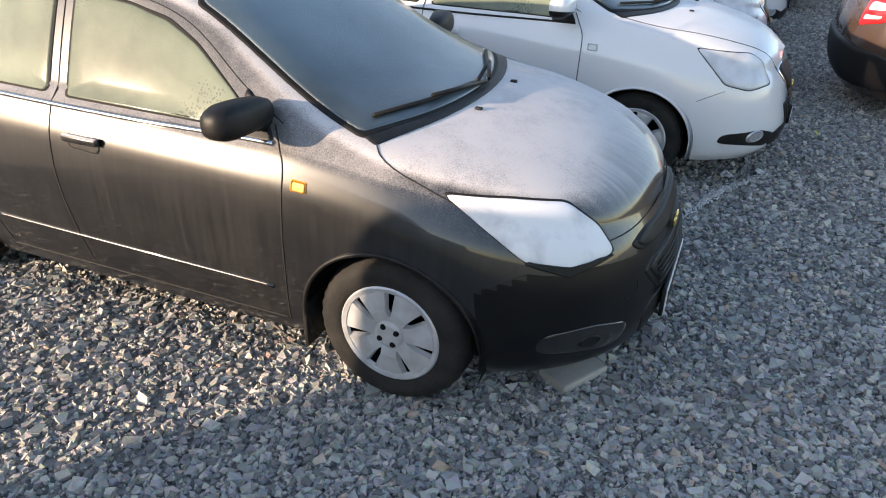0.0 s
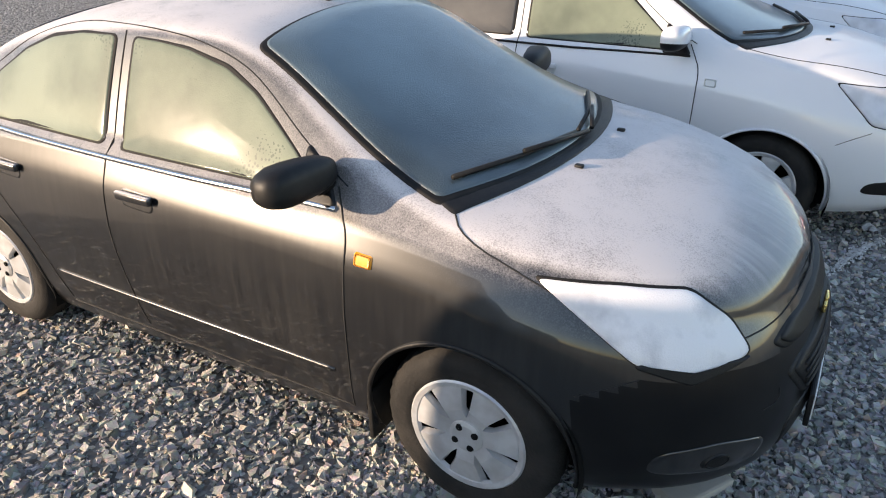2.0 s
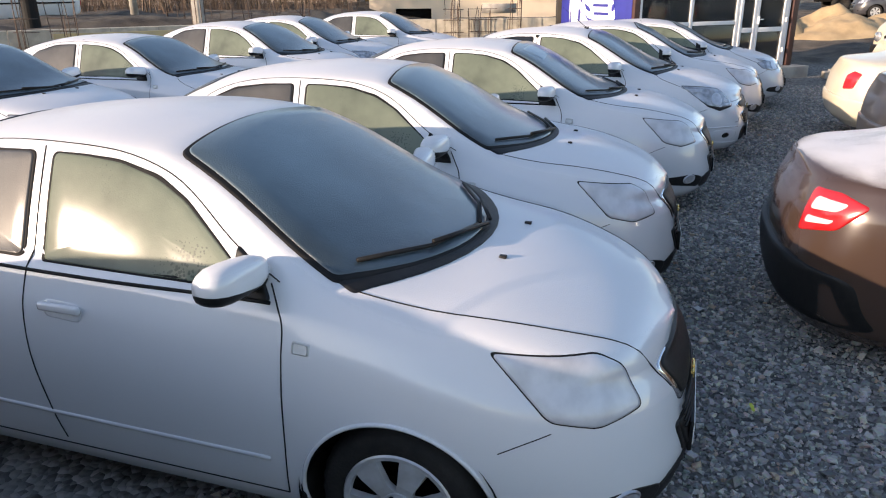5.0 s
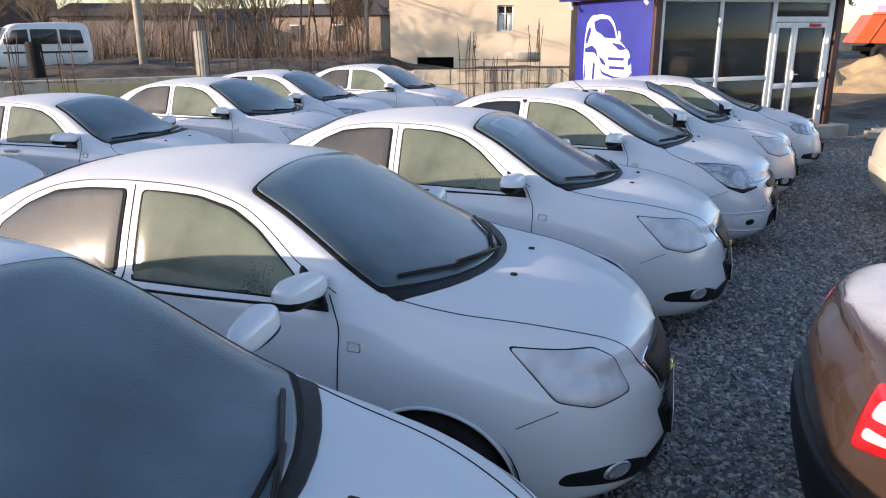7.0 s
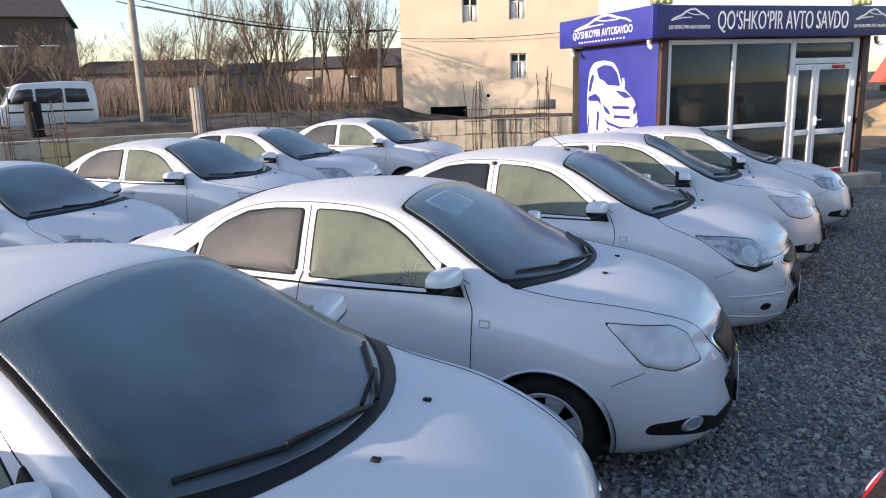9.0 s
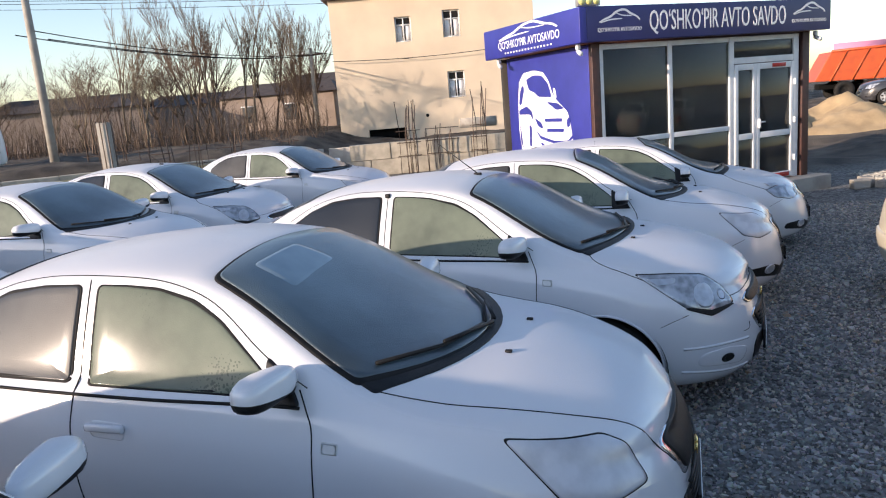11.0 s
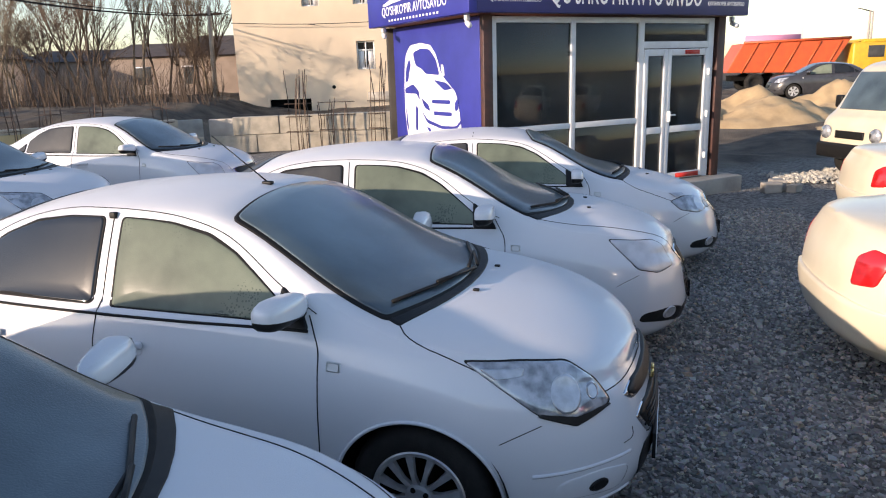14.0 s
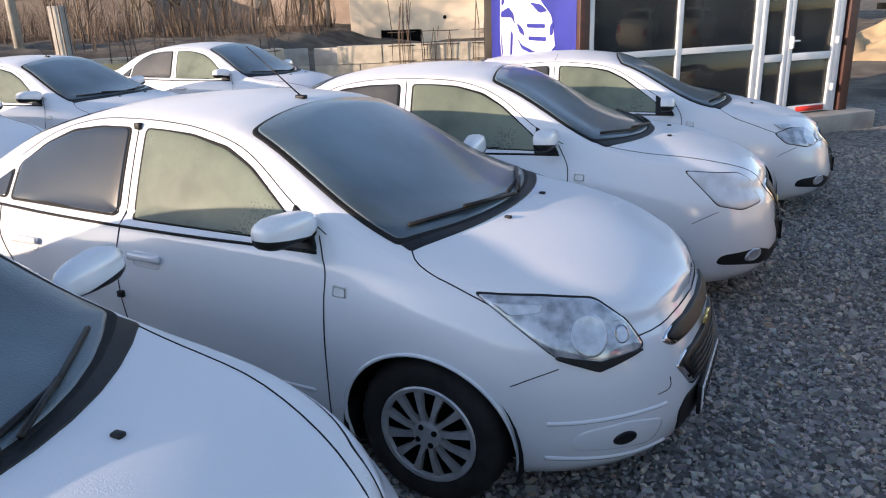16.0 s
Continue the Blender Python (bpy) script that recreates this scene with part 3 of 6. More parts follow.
def wheel(parent, s, style, x, y):
    """A wheel with its tyre and rim, at the right flank (y < 0) or the left."""
    w = new("wheel")
    w.empty_display_size = 0.1
    w.parent = parent
    w.matrix_basis = pose(x, y, s["tyre"], 0, 0, 0 if y < 0 else 180)
    R, r0 = s["tyre"], 0.205
    prof = [(r0 - 0.01, 0.16), (r0 + 0.03, 0.185), (R - 0.03, 0.188), (R - 0.006, 0.165), (R, 0.14)]
    prof += [(R, 0.128), (R - 0.007, 0.125), (R - 0.007, 0.117), (R, 0.114), (R, 0.096), (R - 0.007, 0.093), (R - 0.007, 0.085), (R, 0.082)]
    prof += [(R, 0.06), (R - 0.006, 0.03), (R - 0.03, 0.004), (r0 + 0.05, -0.004), (r0 + 0.02, 0.0), (r0, 0.008), (r0 - 0.008, 0.03), (r0 - 0.02, 0.05)]
    bm = lathe(prof, 72)
    # tread blocks: shallow cross grooves
    for v in bm.verts:
        r = math.hypot(v.co.x, v.co.z)
        if r > R - 0.008:
            k = int(round(math.atan2(v.co.z, v.co.x) / (2 * math.pi) * 72))
            if k % 2:
                f = 1 - 0.006 / r
                v.co.x, v.co.z = v.co.x * f, v.co.z * f
    bmesh.ops.recalc_face_normals(bm, faces=bm.faces)
    part("tyre", bm, TYRE, w)
    part("wheel_barrel", lathe([(r0, 0.008), (r0 - 0.012, 0.012), (r0 - 0.02, 0.05), (r0 - 0.025, 0.16), (0.03, 0.165), (0.03, 0.1)], 40), UNDER, w, "dark inside of the rim")
    rim = bmesh.new()
    lathe([(r0 + 0.002, 0.006), (r0 - 0.004, 0.0), (r0 - 0.02, 0.004), (r0 - 0.026, 0.018)], 56, rim)
    n = {"seven": 7, "six": 6, "alloy": 12}[style]
    face = SILVER if style != "alloy" else ALLOY
    for k in range(n):
        a = 2 * math.pi * k / n + 0.2
        if style == "seven":
            outl = [(0.04, -0.030), (0.10, -0.034), (0.178, -0.062), (0.184, 0.062), (0.10, 0.034), (0.04, 0.030)]
        elif style == "six":
            outl = [(0.03, -0.030), (0.09, -0.030), (0.15, -0.044), (0.186, -0.05), (0.186, 0.05), (0.15, 0.044), (0.09, 0.030), (0.03, 0.030)]
        else:
            outl = [(0.03, -0.012), (0.1, -0.009), (0.184, -0.016), (0.184, 0.016), (0.1, 0.009), (0.03, 0.012)]
        ca, sa = math.cos(a), math.sin(a)
        top, bot = [], []
        for rr, tt in outl:
            dep = -0.002 + 0.012 * ((rr - 0.11) / 0.08) ** 2
            top.append(rim.verts.new((rr * ca - tt * sa, dep, rr * sa + tt * ca)))
            bot.append(rim.verts.new((1.0 * (rr * ca - 1.15 * tt * sa), dep + 0.022, 1.0 * (rr * sa + 1.15 * tt * ca))))
        rim.faces.new(top)
        m = len(outl)
        for i in range(m):
            rim.faces.new((top[i], bot[i], bot[(i + 1) % m], top[(i + 1) % m]))
    lathe([(0.062, 0.02), (0.058, 0.0), (0.045, -0.006), (0.0005, -0.008)], 24, rim)
    bmesh.ops.recalc_face_normals(rim, faces=rim.faces)
    part("rim", rim, face, w, smooth=False)
    for k in range(4):
        a = 2 * math.pi * k / 4 + 0.5
        b = lathe([(0.013, -0.004), (0.011, -0.010), (0.0005, -0.0105)], 10)
        bmesh.ops.translate(b, vec=(0.04 * math.cos(a), 0, 0.04 * math.sin(a)), verts=b.verts)
        part("wheel_nut", b, UNDER, w)
    return w


def car(s, paint, label, kind, wheels="six", antenna=False, frost_lamp=False, plate=True, chrome_line=False, dark_rear=True, mirror_paint=None):
    """A four-door sedan standing on the ground, origin under the front axle."""
    root = thing("sedan_car", pose(0, 0, 0), label, "car", "parked cars")
    k = Skin(s)
    shell = k.shell()
    bumper = shell.copy()

    def low(f):
        c = f.calc_center_median()
        return c.x > 0.33 and c.z < 0.60 + 0.4 * min(max(c.x - 0.36, 0), 0.14)

    bmesh.ops.delete(shell, geom=[f for f in shell.faces if low(f)], context="FACES")
    bmesh.ops.delete(bumper, geom=[f for f in bumper.faces if not low(f)], context="FACES")
    part("body", shell, paint, root)
    part("front_bumper", bumper, SHADEBLACK if frost_lamp else paint, root, "clean black bumper with its shade painted in" if frost_lamp else "")
    base = s["base"]
    # dark floor and wheel wells
    fl = bmesh.new()
    box(base + 0.9, 1.36, 0.1, (-base / 2, 0, 0.25), 0.03, fl)
    part("underbody", fl, UNDER, root)
    for cx in (0, -base):
        w = lathe([(s["arch"] + 0.02, 0.83), (s["arch"] + 0.02, 0.45), (0.02, 0.45)], 40)
        for f in [f for f in w.faces if f.calc_center_median().z < -0.12]:
            w.faces.remove(f)
        bmesh.ops.translate(w, vec=(cx, 0, s["hub"]), verts=w.verts)
        both("wheel_well", w, UNDER, root)
        for y in (-k.W + 0.035, k.W - 0.035):
            wheel(root, s, wheels, cx, y)
    # arch lips
    for cx in (0, -base):
        a = np.linspace(-0.25, np.pi + 0.25, 40)
        q = np.stack([cx + s["arch"] * np.cos(a), s["hub"] + s["arch"] * np.sin(a)], 1)
        q = q[q[:, 1] > 0.2]
        st = np.stack([q[:, 0], np.full(len(q), -1.5), q[:, 1]], 1)
        lip = np.array(k.project(st, (0, 1, 0)))
        pad = np.pad(lip[:, 1], 4, mode="edge")
        mid = np.array([np.median(pad[i:i + 9]) for i in range(len(lip))])
        lip[:, 1] = np.convolve(np.pad(mid, 2, mode="edge"), np.ones(5) / 5, "valid")
        both("arch_lip", tube([tuple(p) for p in lip], 0.009, 6), PLASTIC if frost_lamp else paint, root)
    # windscreen and back window, with their black borders
    bx, bxe, by = s["wind_base"]
    tx, txe, ty = s["wind_top"]

    def screen(g):
        pts = []
        for i in range(-6, 7):
            f = i / 6
            pts.append((bx + (bxe - bx) * f * f + g * 0.6, f * (by + g)))
        for i in range(6, -7, -1):
            f = i / 6
            pts.append((tx + (txe - tx) * f * f - g * 0.5, f * (ty + g)))
        return pts

    part("windscreen_surround", k.patch(screen(0.02), "top", 0.008, 0.03), RUBBER, root)
    part("windscreen", k.patch(screen(-0.004), "top", 0.014, 0.03), WSHIELD, root, "frosted windscreen")
    cowl = [(bx + 0.045 + (bxe - bx) * (i / 6) ** 2 * 0.9, i / 6 * (by + 0.03)) for i in range(-6, 7)] + [(bx - 0.02 + (bxe - bx) * (i / 6) ** 2, i / 6 * (by + 0.0)) for i in range(6, -7, -1)]
    part("cowl", k.patch(cowl, "top", 0.006, 0.02), PLASTIC, root)
    rx = [p for p in s["crown"]]
    r0, r1 = rx[4][0] + 0.02, rx[3][0] + 0.03
    part("rear_window", k.patch([(r0, -0.5), (r0 + 0.03, 0), (r0, 0.5), (r1 + 0.06, 0.60), (r1, 0), (r1 + 0.06, -0.60)], "top", 0.006, 0.08), TINT, root)
    # side glass
    rear = SIDEGLASS if not dark_rear else DARKGLASS if kind == "cobalt" else TINT
    for nm, ol, m in (("front_door_window", s["front_window"], SIDEGLASS), ("rear_door_window", s["rear_window"], rear), ("quarter_window", s["quarter"], rear)):
        o = np.array(ol)
        c = o.mean(0)
        big = [tuple(c + (p - c) * (1 + 0.014 / np.linalg.norm(p - c))) for p in o]
        both("window_seal", k.patch(big, "side", 0.003, 0.03), RUBBER, root)
        both(nm, k.patch(ol, "side", 0.006, 0.025), m, root, "frosted glass")
    fw, rw = s["front_window"], s["rear_window"]
    zwin = fw[0][1] - 0.022
    both("belt_trim", k.line([(fw[0][0] + 0.08, zwin), (rw[0][0], zwin + 0.008), (s["quarter"][2][0] - 0.02, zwin + 0.045)], "side", 0.011 if chrome_line else 0.007, 0.003), CHROME if chrome_line else RUBBER, root)
    sail = [(fw[0][0] + 0.085, fw[0][1] - 0.02), (fw[0][0] + 0.02, fw[0][1] + 0.075), (fw[0][0] - 0.08, fw[0][1] + 0.145), (fw[0][0] - 0.08, fw[0][1] - 0.02)]
    both("mirror_base", k.patch(sail, "side", 0.012, 0.02), PLASTIC, root)
    # door seams
    x0 = fw[0][0] + 0.11
    bp = (fw[-1][0] + rw[0][0]) / 2
    seam = bmesh.new()
    k.line([(x0 - 0.04, 1.05), (x0 - 0.01, 1.0), (x0 + 0.03, 0.93), (x0 + 0.03, 0.8), (x0 + 0.02, 0.5), (x0 + 0.0, 0.27)], "side", 0.003, 0.0005, seam)
    k.line([(bp, fw[-1][1] - 0.02), (bp - 0.01, 0.7), (bp + 0.03, 0.45), (bp + 0.06, 0.3)], "side", 0.003, 0.0005, seam)
    k.line([(bp, 0.98), (bp, 1.43)], "side", 0.003, 0.0005, seam)
    ra = -base + 0.30
    k.line([(ra - 0.17, 1.03), (ra - 0.16, 0.86), (ra + 0.06, 0.62), (ra + 0.18, 0.4), (ra + 0.22, 0.29)], "side", 0.003, 0.0005, seam)
    k.line([(x0, 0.27), (ra + 0.22, 0.27)], "side", 0.003, 0.0005, seam)
    both("door_seam", seam, SEAM, root)
    both("door_crease", k.line([(x0 - 0.05, 0.42), (bp + 0.05, 0.425), (ra + 0.2, 0.43)], "side", 0.012, -0.004), paint, root)
    arc = [(x + 0.02, z + 0.034) for x, z in fw[1:-1]] + [(x - 0.02, z + 0.034) for x, z in rw[1:-1]]
    both("roof_gutter", k.line([(fw[0][0] + 0.1, fw[0][1] + 0.04)] + arc, "side", 0.0025, 0.0), SEAM, root)
    # handles
    for hx in (bp + 0.18, bp - 0.62):
        cup = k.patch([(hx - 0.09, 0.845), (hx + 0.09, 0.835), (hx + 0.09, 0.905), (hx - 0.09, 0.915)], "side", 0.001, 0.03)
        both("handle_cup", cup, paint, root)
        at = k.project([(hx, -1.5, 0.89)], (0, 1, 0))[0]
        h = box(0.19, 0.024, 0.034, (hx, at[1] - 0.016, 0.89), 0.011)
        both("door_handle", h, paint, root)
    # side marker
    mx, mz = x0 + 0.10, 0.87
    mk = k.patch([(mx - 0.035, mz - 0.022), (mx + 0.035, mz - 0.025), (mx + 0.035, mz + 0.017), (mx - 0.035, mz + 0.022)], "side", 0.006, 0.008)
    both("side_marker", mk, AMBER if frost_lamp else CLEARLENS, root)
    # mirrors
    at = k.project([(fw[0][0] + 0.02, -1.5, fw[0][1] + 0.06)], (0, 1, 0))[0]
    mb = bmesh.new()
    bmesh.ops.create_uvsphere(mb, u_segments=20, v_segments=14, radius=1)
    for v in mb.verts:
        sx, sy, sz = v.co
        q = (abs(sx) ** 3 + abs(sy) ** 3 + abs(sz) ** 3) ** (1 / 3)
        v.co = Vector((sx / q * 0.066 * (1.0 - 0.25 * (sy / q)), sy / q * 0.145, sz / q * 0.061 * (1 - 0.12 * sy / q)))
        if v.co.x < -0.03:
            v.co.x = -0.03
    bmesh.ops.transform(mb, matrix=pose(at[0] - 0.01, at[1] - 0.135, at[2] + 0.03, 0, -4, -12), verts=mb.verts)
    low = mb.copy()
    zc = at[2] + 0.0
    bmesh.ops.bisect_plane(mb, geom=mb.verts[:] + mb.edges[:] + mb.faces[:], plane_co=(at[0], at[1] - 0.13, zc), plane_no=(0, 0.15, 1), clear_inner=True)
    bmesh.ops.bisect_plane(low, geom=low.verts[:] + low.edges[:] + low.faces[:], plane_co=(at[0], at[1] - 0.13, zc), plane_no=(0, 0.15, 1), clear_outer=True)
    tube([(at[0] + 0.0, at[1] + 0.02, at[2] - 0.02), (at[0] + 0.0, at[1] - 0.06, at[2] - 0.01)], 0.035, 10, low)
    both("mirror_shell", mb, mirror_paint or paint, root)
    both("mirror_foot", low, PLASTIC, root)
    # wipers
    zw = lambda x, y: float(k.project([(x, y, 2.0)], (0, 0, -1))[0][2])
    edge = lambda y: bx + (bxe - bx) * (y / by) ** 2
    for ends in (((-0.58, 0.055), (-0.30, 0.05), (0.02, 0.02)), ((0.05, 0.02), (0.30, 0.035), (0.54, 0.05))):
        pts = [(edge(y) - d, y) for y, d in ends]
        q = [(x, y, zw(x, y) + 0.026) for x, y in pts]
        wb = tube(q, 0.009, 6)
        xa, ya = edge(ends[2][0] if ends[2][0] < 0.1 else 0.5) + 0.01, ends[2][0] + 0.05
        if ya > 0.2:
            xa, ya = edge(0.1) + 0.01, 0.12
        tube([(q[1][0] + 0.01, q[1][1], q[1][2] + 0.016), (xa, ya, zw(xa, ya) + 0.025)], 0.009, 6, wb)
        part("wiper", wb, PLASTIC, root)
    # bonnet seam, nozzles
    hs = bmesh.new()
    nd = s["nose"][3][1] - 0.87
    for sg in (-1, 1):
        if kind == "nexia":
            k.line([(bxe + 0.05, sg * (by + 0.01)), (bxe + 0.12, sg * 0.69), (0.2, sg * 0.655), (0.5, sg * 0.55), (0.72, sg * 0.42), (0.84, sg * 0.335)], "top", 0.003, 0.0, hs)
            k.line([(0.84, sg * 0.335), (0.875, sg * 0.2), (0.885, 0)], "top", 0.003, 0.0, hs)
            continue
        k.line([(bxe + 0.05, sg * (by + 0.0)), (bxe + 0.12, sg * 0.76), (0.2, sg * 0.775), (0.42 + nd, sg * 0.735), (0.62 + nd, sg * 0.61), (0.74 + nd, sg * 0.42), (0.785 + nd, sg * 0.2), (0.795 + nd, 0)], "top", 0.003, 0.0, hs)
    part("bonnet_seam", hs, SEAM, root)
    nx = 0.2 if kind != "cobalt" else 0.1
    for y in (-0.2, 0.24):
        nz = box(0.03, 0.022, 0.012, (nx, y, zw(nx, y) + 0.004), 0.005)
        part("washer_nozzle", nz, PLASTIC, root)
    # lamps
    for sg in (-1, 1):
        b = k.patch(s["hl"], "way", 0.003, 0.03, way=s["hl_way"])
        g = k.patch([(x * 0.972, z * 0.955) for x, z in s["hl"]], "way", 0.008, 0.03, way=s["hl_way"], bulge=0.008)
        if sg > 0:
            b, g = mirrored(b), mirrored(g)
        hd = part("headlight", b, RUBBER, root, "headlight with dark rim")
        part("lens", g, LENS_FROST if frost_lamp else LENS_MIST if kind == "nexia" else LENS, hd, "clear lens" if kind != "nexia" and not frost_lamp else "frosted lens")
        if kind == "cobalt":
            lip = k.patch([(0.30, -0.085), (0.10, -0.13), (-0.06, -0.07), (-0.05, -0.055), (0.10, -0.105), (0.22, -0.08)], "way", 0.013, 0.01, way=s["hl_way"])
            part("lamp_lip", mirrored(lip) if sg > 0 else lip, PLASTIC, hd, "black lower edge")
        if not frost_lamp and kind != "nexia":
            bar = k.patch([(-0.25, 0.125), (-0.07, 0.115), (-0.08, 0.085), (-0.2, 0.08)], "way", 0.0165, 0.01, way=s["hl_way"], sink=-0.006)
            part("lamp_bar", mirrored(bar) if sg > 0 else bar, REFLECTOR, hd)
            for dx, dz, rr in ((0.075, 0.0, 0.078), (0.205, -0.015, 0.036)):
                ring = [(dx + rr * math.cos(a), dz + rr * math.sin(a)) for a in np.linspace(0, 2 * np.pi, 17)[:-1]]
                rb = k.patch(ring, "way", 0.0165, 0.01, way=s["hl_way"], bulge=0.0, sink=-0.006)
                part("bulb_reflector", mirrored(rb) if sg > 0 else rb, REFLECTOR, hd)
    # front: grilles, bumper, fog lamps
    if kind == "cobalt":
        o_up = [(-0.41, 0.69), (-0.36, 0.655), (0.36, 0.655), (0.41, 0.69), (0.32, 0.715), (-0.32, 0.715)]
        o_lo = [(-0.37, 0.575), (-0.27, 0.465), (0.27, 0.465), (0.37, 0.575), (0.3, 0.60), (-0.3, 0.60)]
        emblem_z = 0.628
    else:
        o_up = [(-0.36, 0.745), (-0.29, 0.60), (0.29, 0.60), (0.36, 0.745), (0.28, 0.765), (-0.28, 0.765)]
        o_lo = [(-0.36, 0.53), (-0.30, 0.40), (0.30, 0.40), (0.36, 0.53)]
        emblem_z = 0.57
    wd = 1.0 if kind == "cobalt" else 0.95
    o_up, o_lo = [(y * wd, z) for y, z in o_up], [(y * wd, z) for y, z in o_lo]
    for o in (o_up, o_lo):
        c = np.mean(o, 0)
        big = [tuple(c + (np.array(p) - c) * (1 + 0.026 / np.linalg.norm(np.array(p) - c)) + np.array((0, -0.006))) for p in o]
        part("grille_surround", k.patch(big, "front", 0.006, 0.03), PLASTIC if (frost_lamp or (kind != "cobalt" and o is o_lo)) else CHROME, root)
    up, lo = k.patch(o_up, "front", 0.014, 0.03), k.patch(o_lo, "front", 0.014, 0.03)
    part("upper_grille", up, PLASTIC, root)
    part("lower_grille", lo, PLASTIC, root)
    xf = lambda y, z: float(k.project([(1.6, y, z)], (-1, 0, 0))[0][0])
    for z in (0.49, 0.515, 0.54, 0.565):
        part("grille_slat", tube([(xf(y, z) + 0.016, y, z) for y in np.linspace(-0.3, 0.3, 11)], 0.006, 5), PLASTIC, root)
    eb = box(0.014, 0.11, 0.034, (xf(0, emblem_z) + 0.02, 0, emblem_z), 0.006)
    box(0.014, 0.045, 0.055, (xf(0, emblem_z) + 0.021, 0, emblem_z), 0.006, eb)
    part("emblem", eb, mat("emblem_gold", (0.75, 0.55, 0.2), 0.25, 0.9), root, "plain gold cross badge")
    part("bumper_intake", k.patch([(-0.40, 0.38), (-0.36, 0.27), (0.36, 0.27), (0.40, 0.38), (0.34, 0.43), (-0.34, 0.43)] if kind == "cobalt" else [(-0.55, 0.34), (-0.45, 0.26), (0.45, 0.26), (0.55, 0.34), (0.4, 0.385), (-0.4, 0.385)], "front", 0.004, 0.03), PLASTIC, root)
    fo = [(-0.74, 0.33), (-0.50, 0.30), (-0.47, 0.40), (-0.62, 0.44), (-0.74, 0.42)] if kind == "cobalt" else [(-0.76, 0.33), (-0.48, 0.27), (-0.46, 0.36), (-0.60, 0.41), (-0.76, 0.395)]
    fb = k.patch(fo, "front", 0.004, 0.04)
    rf = 0.036 if kind == "cobalt" else 0.05
    fl = k.patch([(-0.62 + rf * math.cos(a), 0.365 + 0.9 * rf * math.sin(a)) for a in np.linspace(0, 6.283, 15)[:-1]], "front", 0.012, 0.01)
    if kind == "cobalt":
        both("fog_recess", fb, paint, root)
        if not frost_lamp:
            both("bumper_ridge", k.line([(-0.78, 0.455), (-0.62, 0.462), (-0.46, 0.45)], "front", 0.009, -0.002), paint, root)
            both("bumper_ridge", k.line([(-0.76, 0.30), (-0.6, 0.275), (-0.42, 0.27)], "front", 0.01, -0.002), paint, root)
        both("tow_cover_seam", k.line([(-0.50, 0.50), (-0.43, 0.50), (-0.43, 0.545)], "front", 0.002, 0.0), SEAM, root)
    else:
        both("fog_recess", fb, PLASTIC, root)
    both("fog_lamp", fl, REFLECTOR if kind != "cobalt" else PLASTIC, root)
    both("bumper_seam", k.line([(0.345, 0.60), (0.42, 0.635), (0.50, 0.665)], "side", 0.002, 0.0), SEAM, root)
    if plate:
        zp = 0.375 if kind == "cobalt" else 0.43
        px = xf(0, zp) - 0.006
        pl = part("number_plate", box(0.016, 0.53, 0.125, (px + 0.008, 0, zp), 0.004), PLASTIC, root, "white number plate in a black holder")
        part("plate_face", box(0.006, 0.49, 0.095, (px + 0.018, 0, zp), 0.002), PLATE, pl)
        for i, y in enumerate(np.linspace(-0.2, 0.2, 8)):
            part("plate_mark", box(0.003, 0.032, 0.06, (px + 0.0225, y, zp)), INK, pl)
    # tail
    t_at, t_way = (-base - 0.86, -0.68, 0.86), (0.74, 0.67, 0.0)
    t_out = [(-0.15, -0.13), (0.10, -0.07), (0.22, 0.07), (0.06, 0.115), (-0.13, 0.11)]
    if kind == "gentra":
        t_at, t_out = (t_at[0], t_at[1], 0.80), [(-0.13, -0.12), (0.05, -0.10), (0.12, 0.09), (-0.02, 0.12), (-0.12, 0.06)]
    for nm, ol, m, up in (("tail_light", t_out, REDLENS, 0.006), ("reverse_lens", [(-0.10, 0.0), (0.08, 0.02), (0.13, 0.07), (-0.08, 0.075)], WHITELENS, 0.014), ("indicator_lens", [(-0.11, -0.075), (0.06, -0.045), (0.08, -0.02), (-0.10, -0.03)], WHITELENS, 0.014)):
        if kind == "gentra" and nm != "tail_light":
            continue
        both(nm, k.patch(ol, "way", up, 0.03, way=t_way, org=t_at, bulge=0.004, sink=0.0 if up > 0.01 else 0.012), m, root)
    # the brown car's bumper is made black to paint the shade low on its tail
    part("rear_bumper", k.patch([(-0.80, 0.26), (0.80, 0.26), (0.80, 0.55), (0.5, 0.60), (-0.5, 0.60), (-0.80, 0.55)], "rear", 0.02, 0.06, bulge=0.01), PLASTIC if paint is BROWN else paint, root)
    if antenna:
        ax = rx[7][0] + 0.03
        az = zw(ax, 0)
        an = box(0.06, 0.03, 0.02, (ax, 0, az + 0.006), 0.008)
        tube([(ax, 0, az + 0.01), (ax - 0.31, 0, az + 0.25)], [0.004, 0.0025], 6, an)
        part("antenna", an, PLASTIC, root)
    # mud flap behind the front wheel
    both("mud_flap", box(0.02, 0.17, 0.2, (-s["arch"] - 0.005, -k.W + 0.11, 0.26), 0.006), RUBBER, root)
    return root


def place(x, y, heading):
    return pose(x, y, 0, 0, 0, heading)


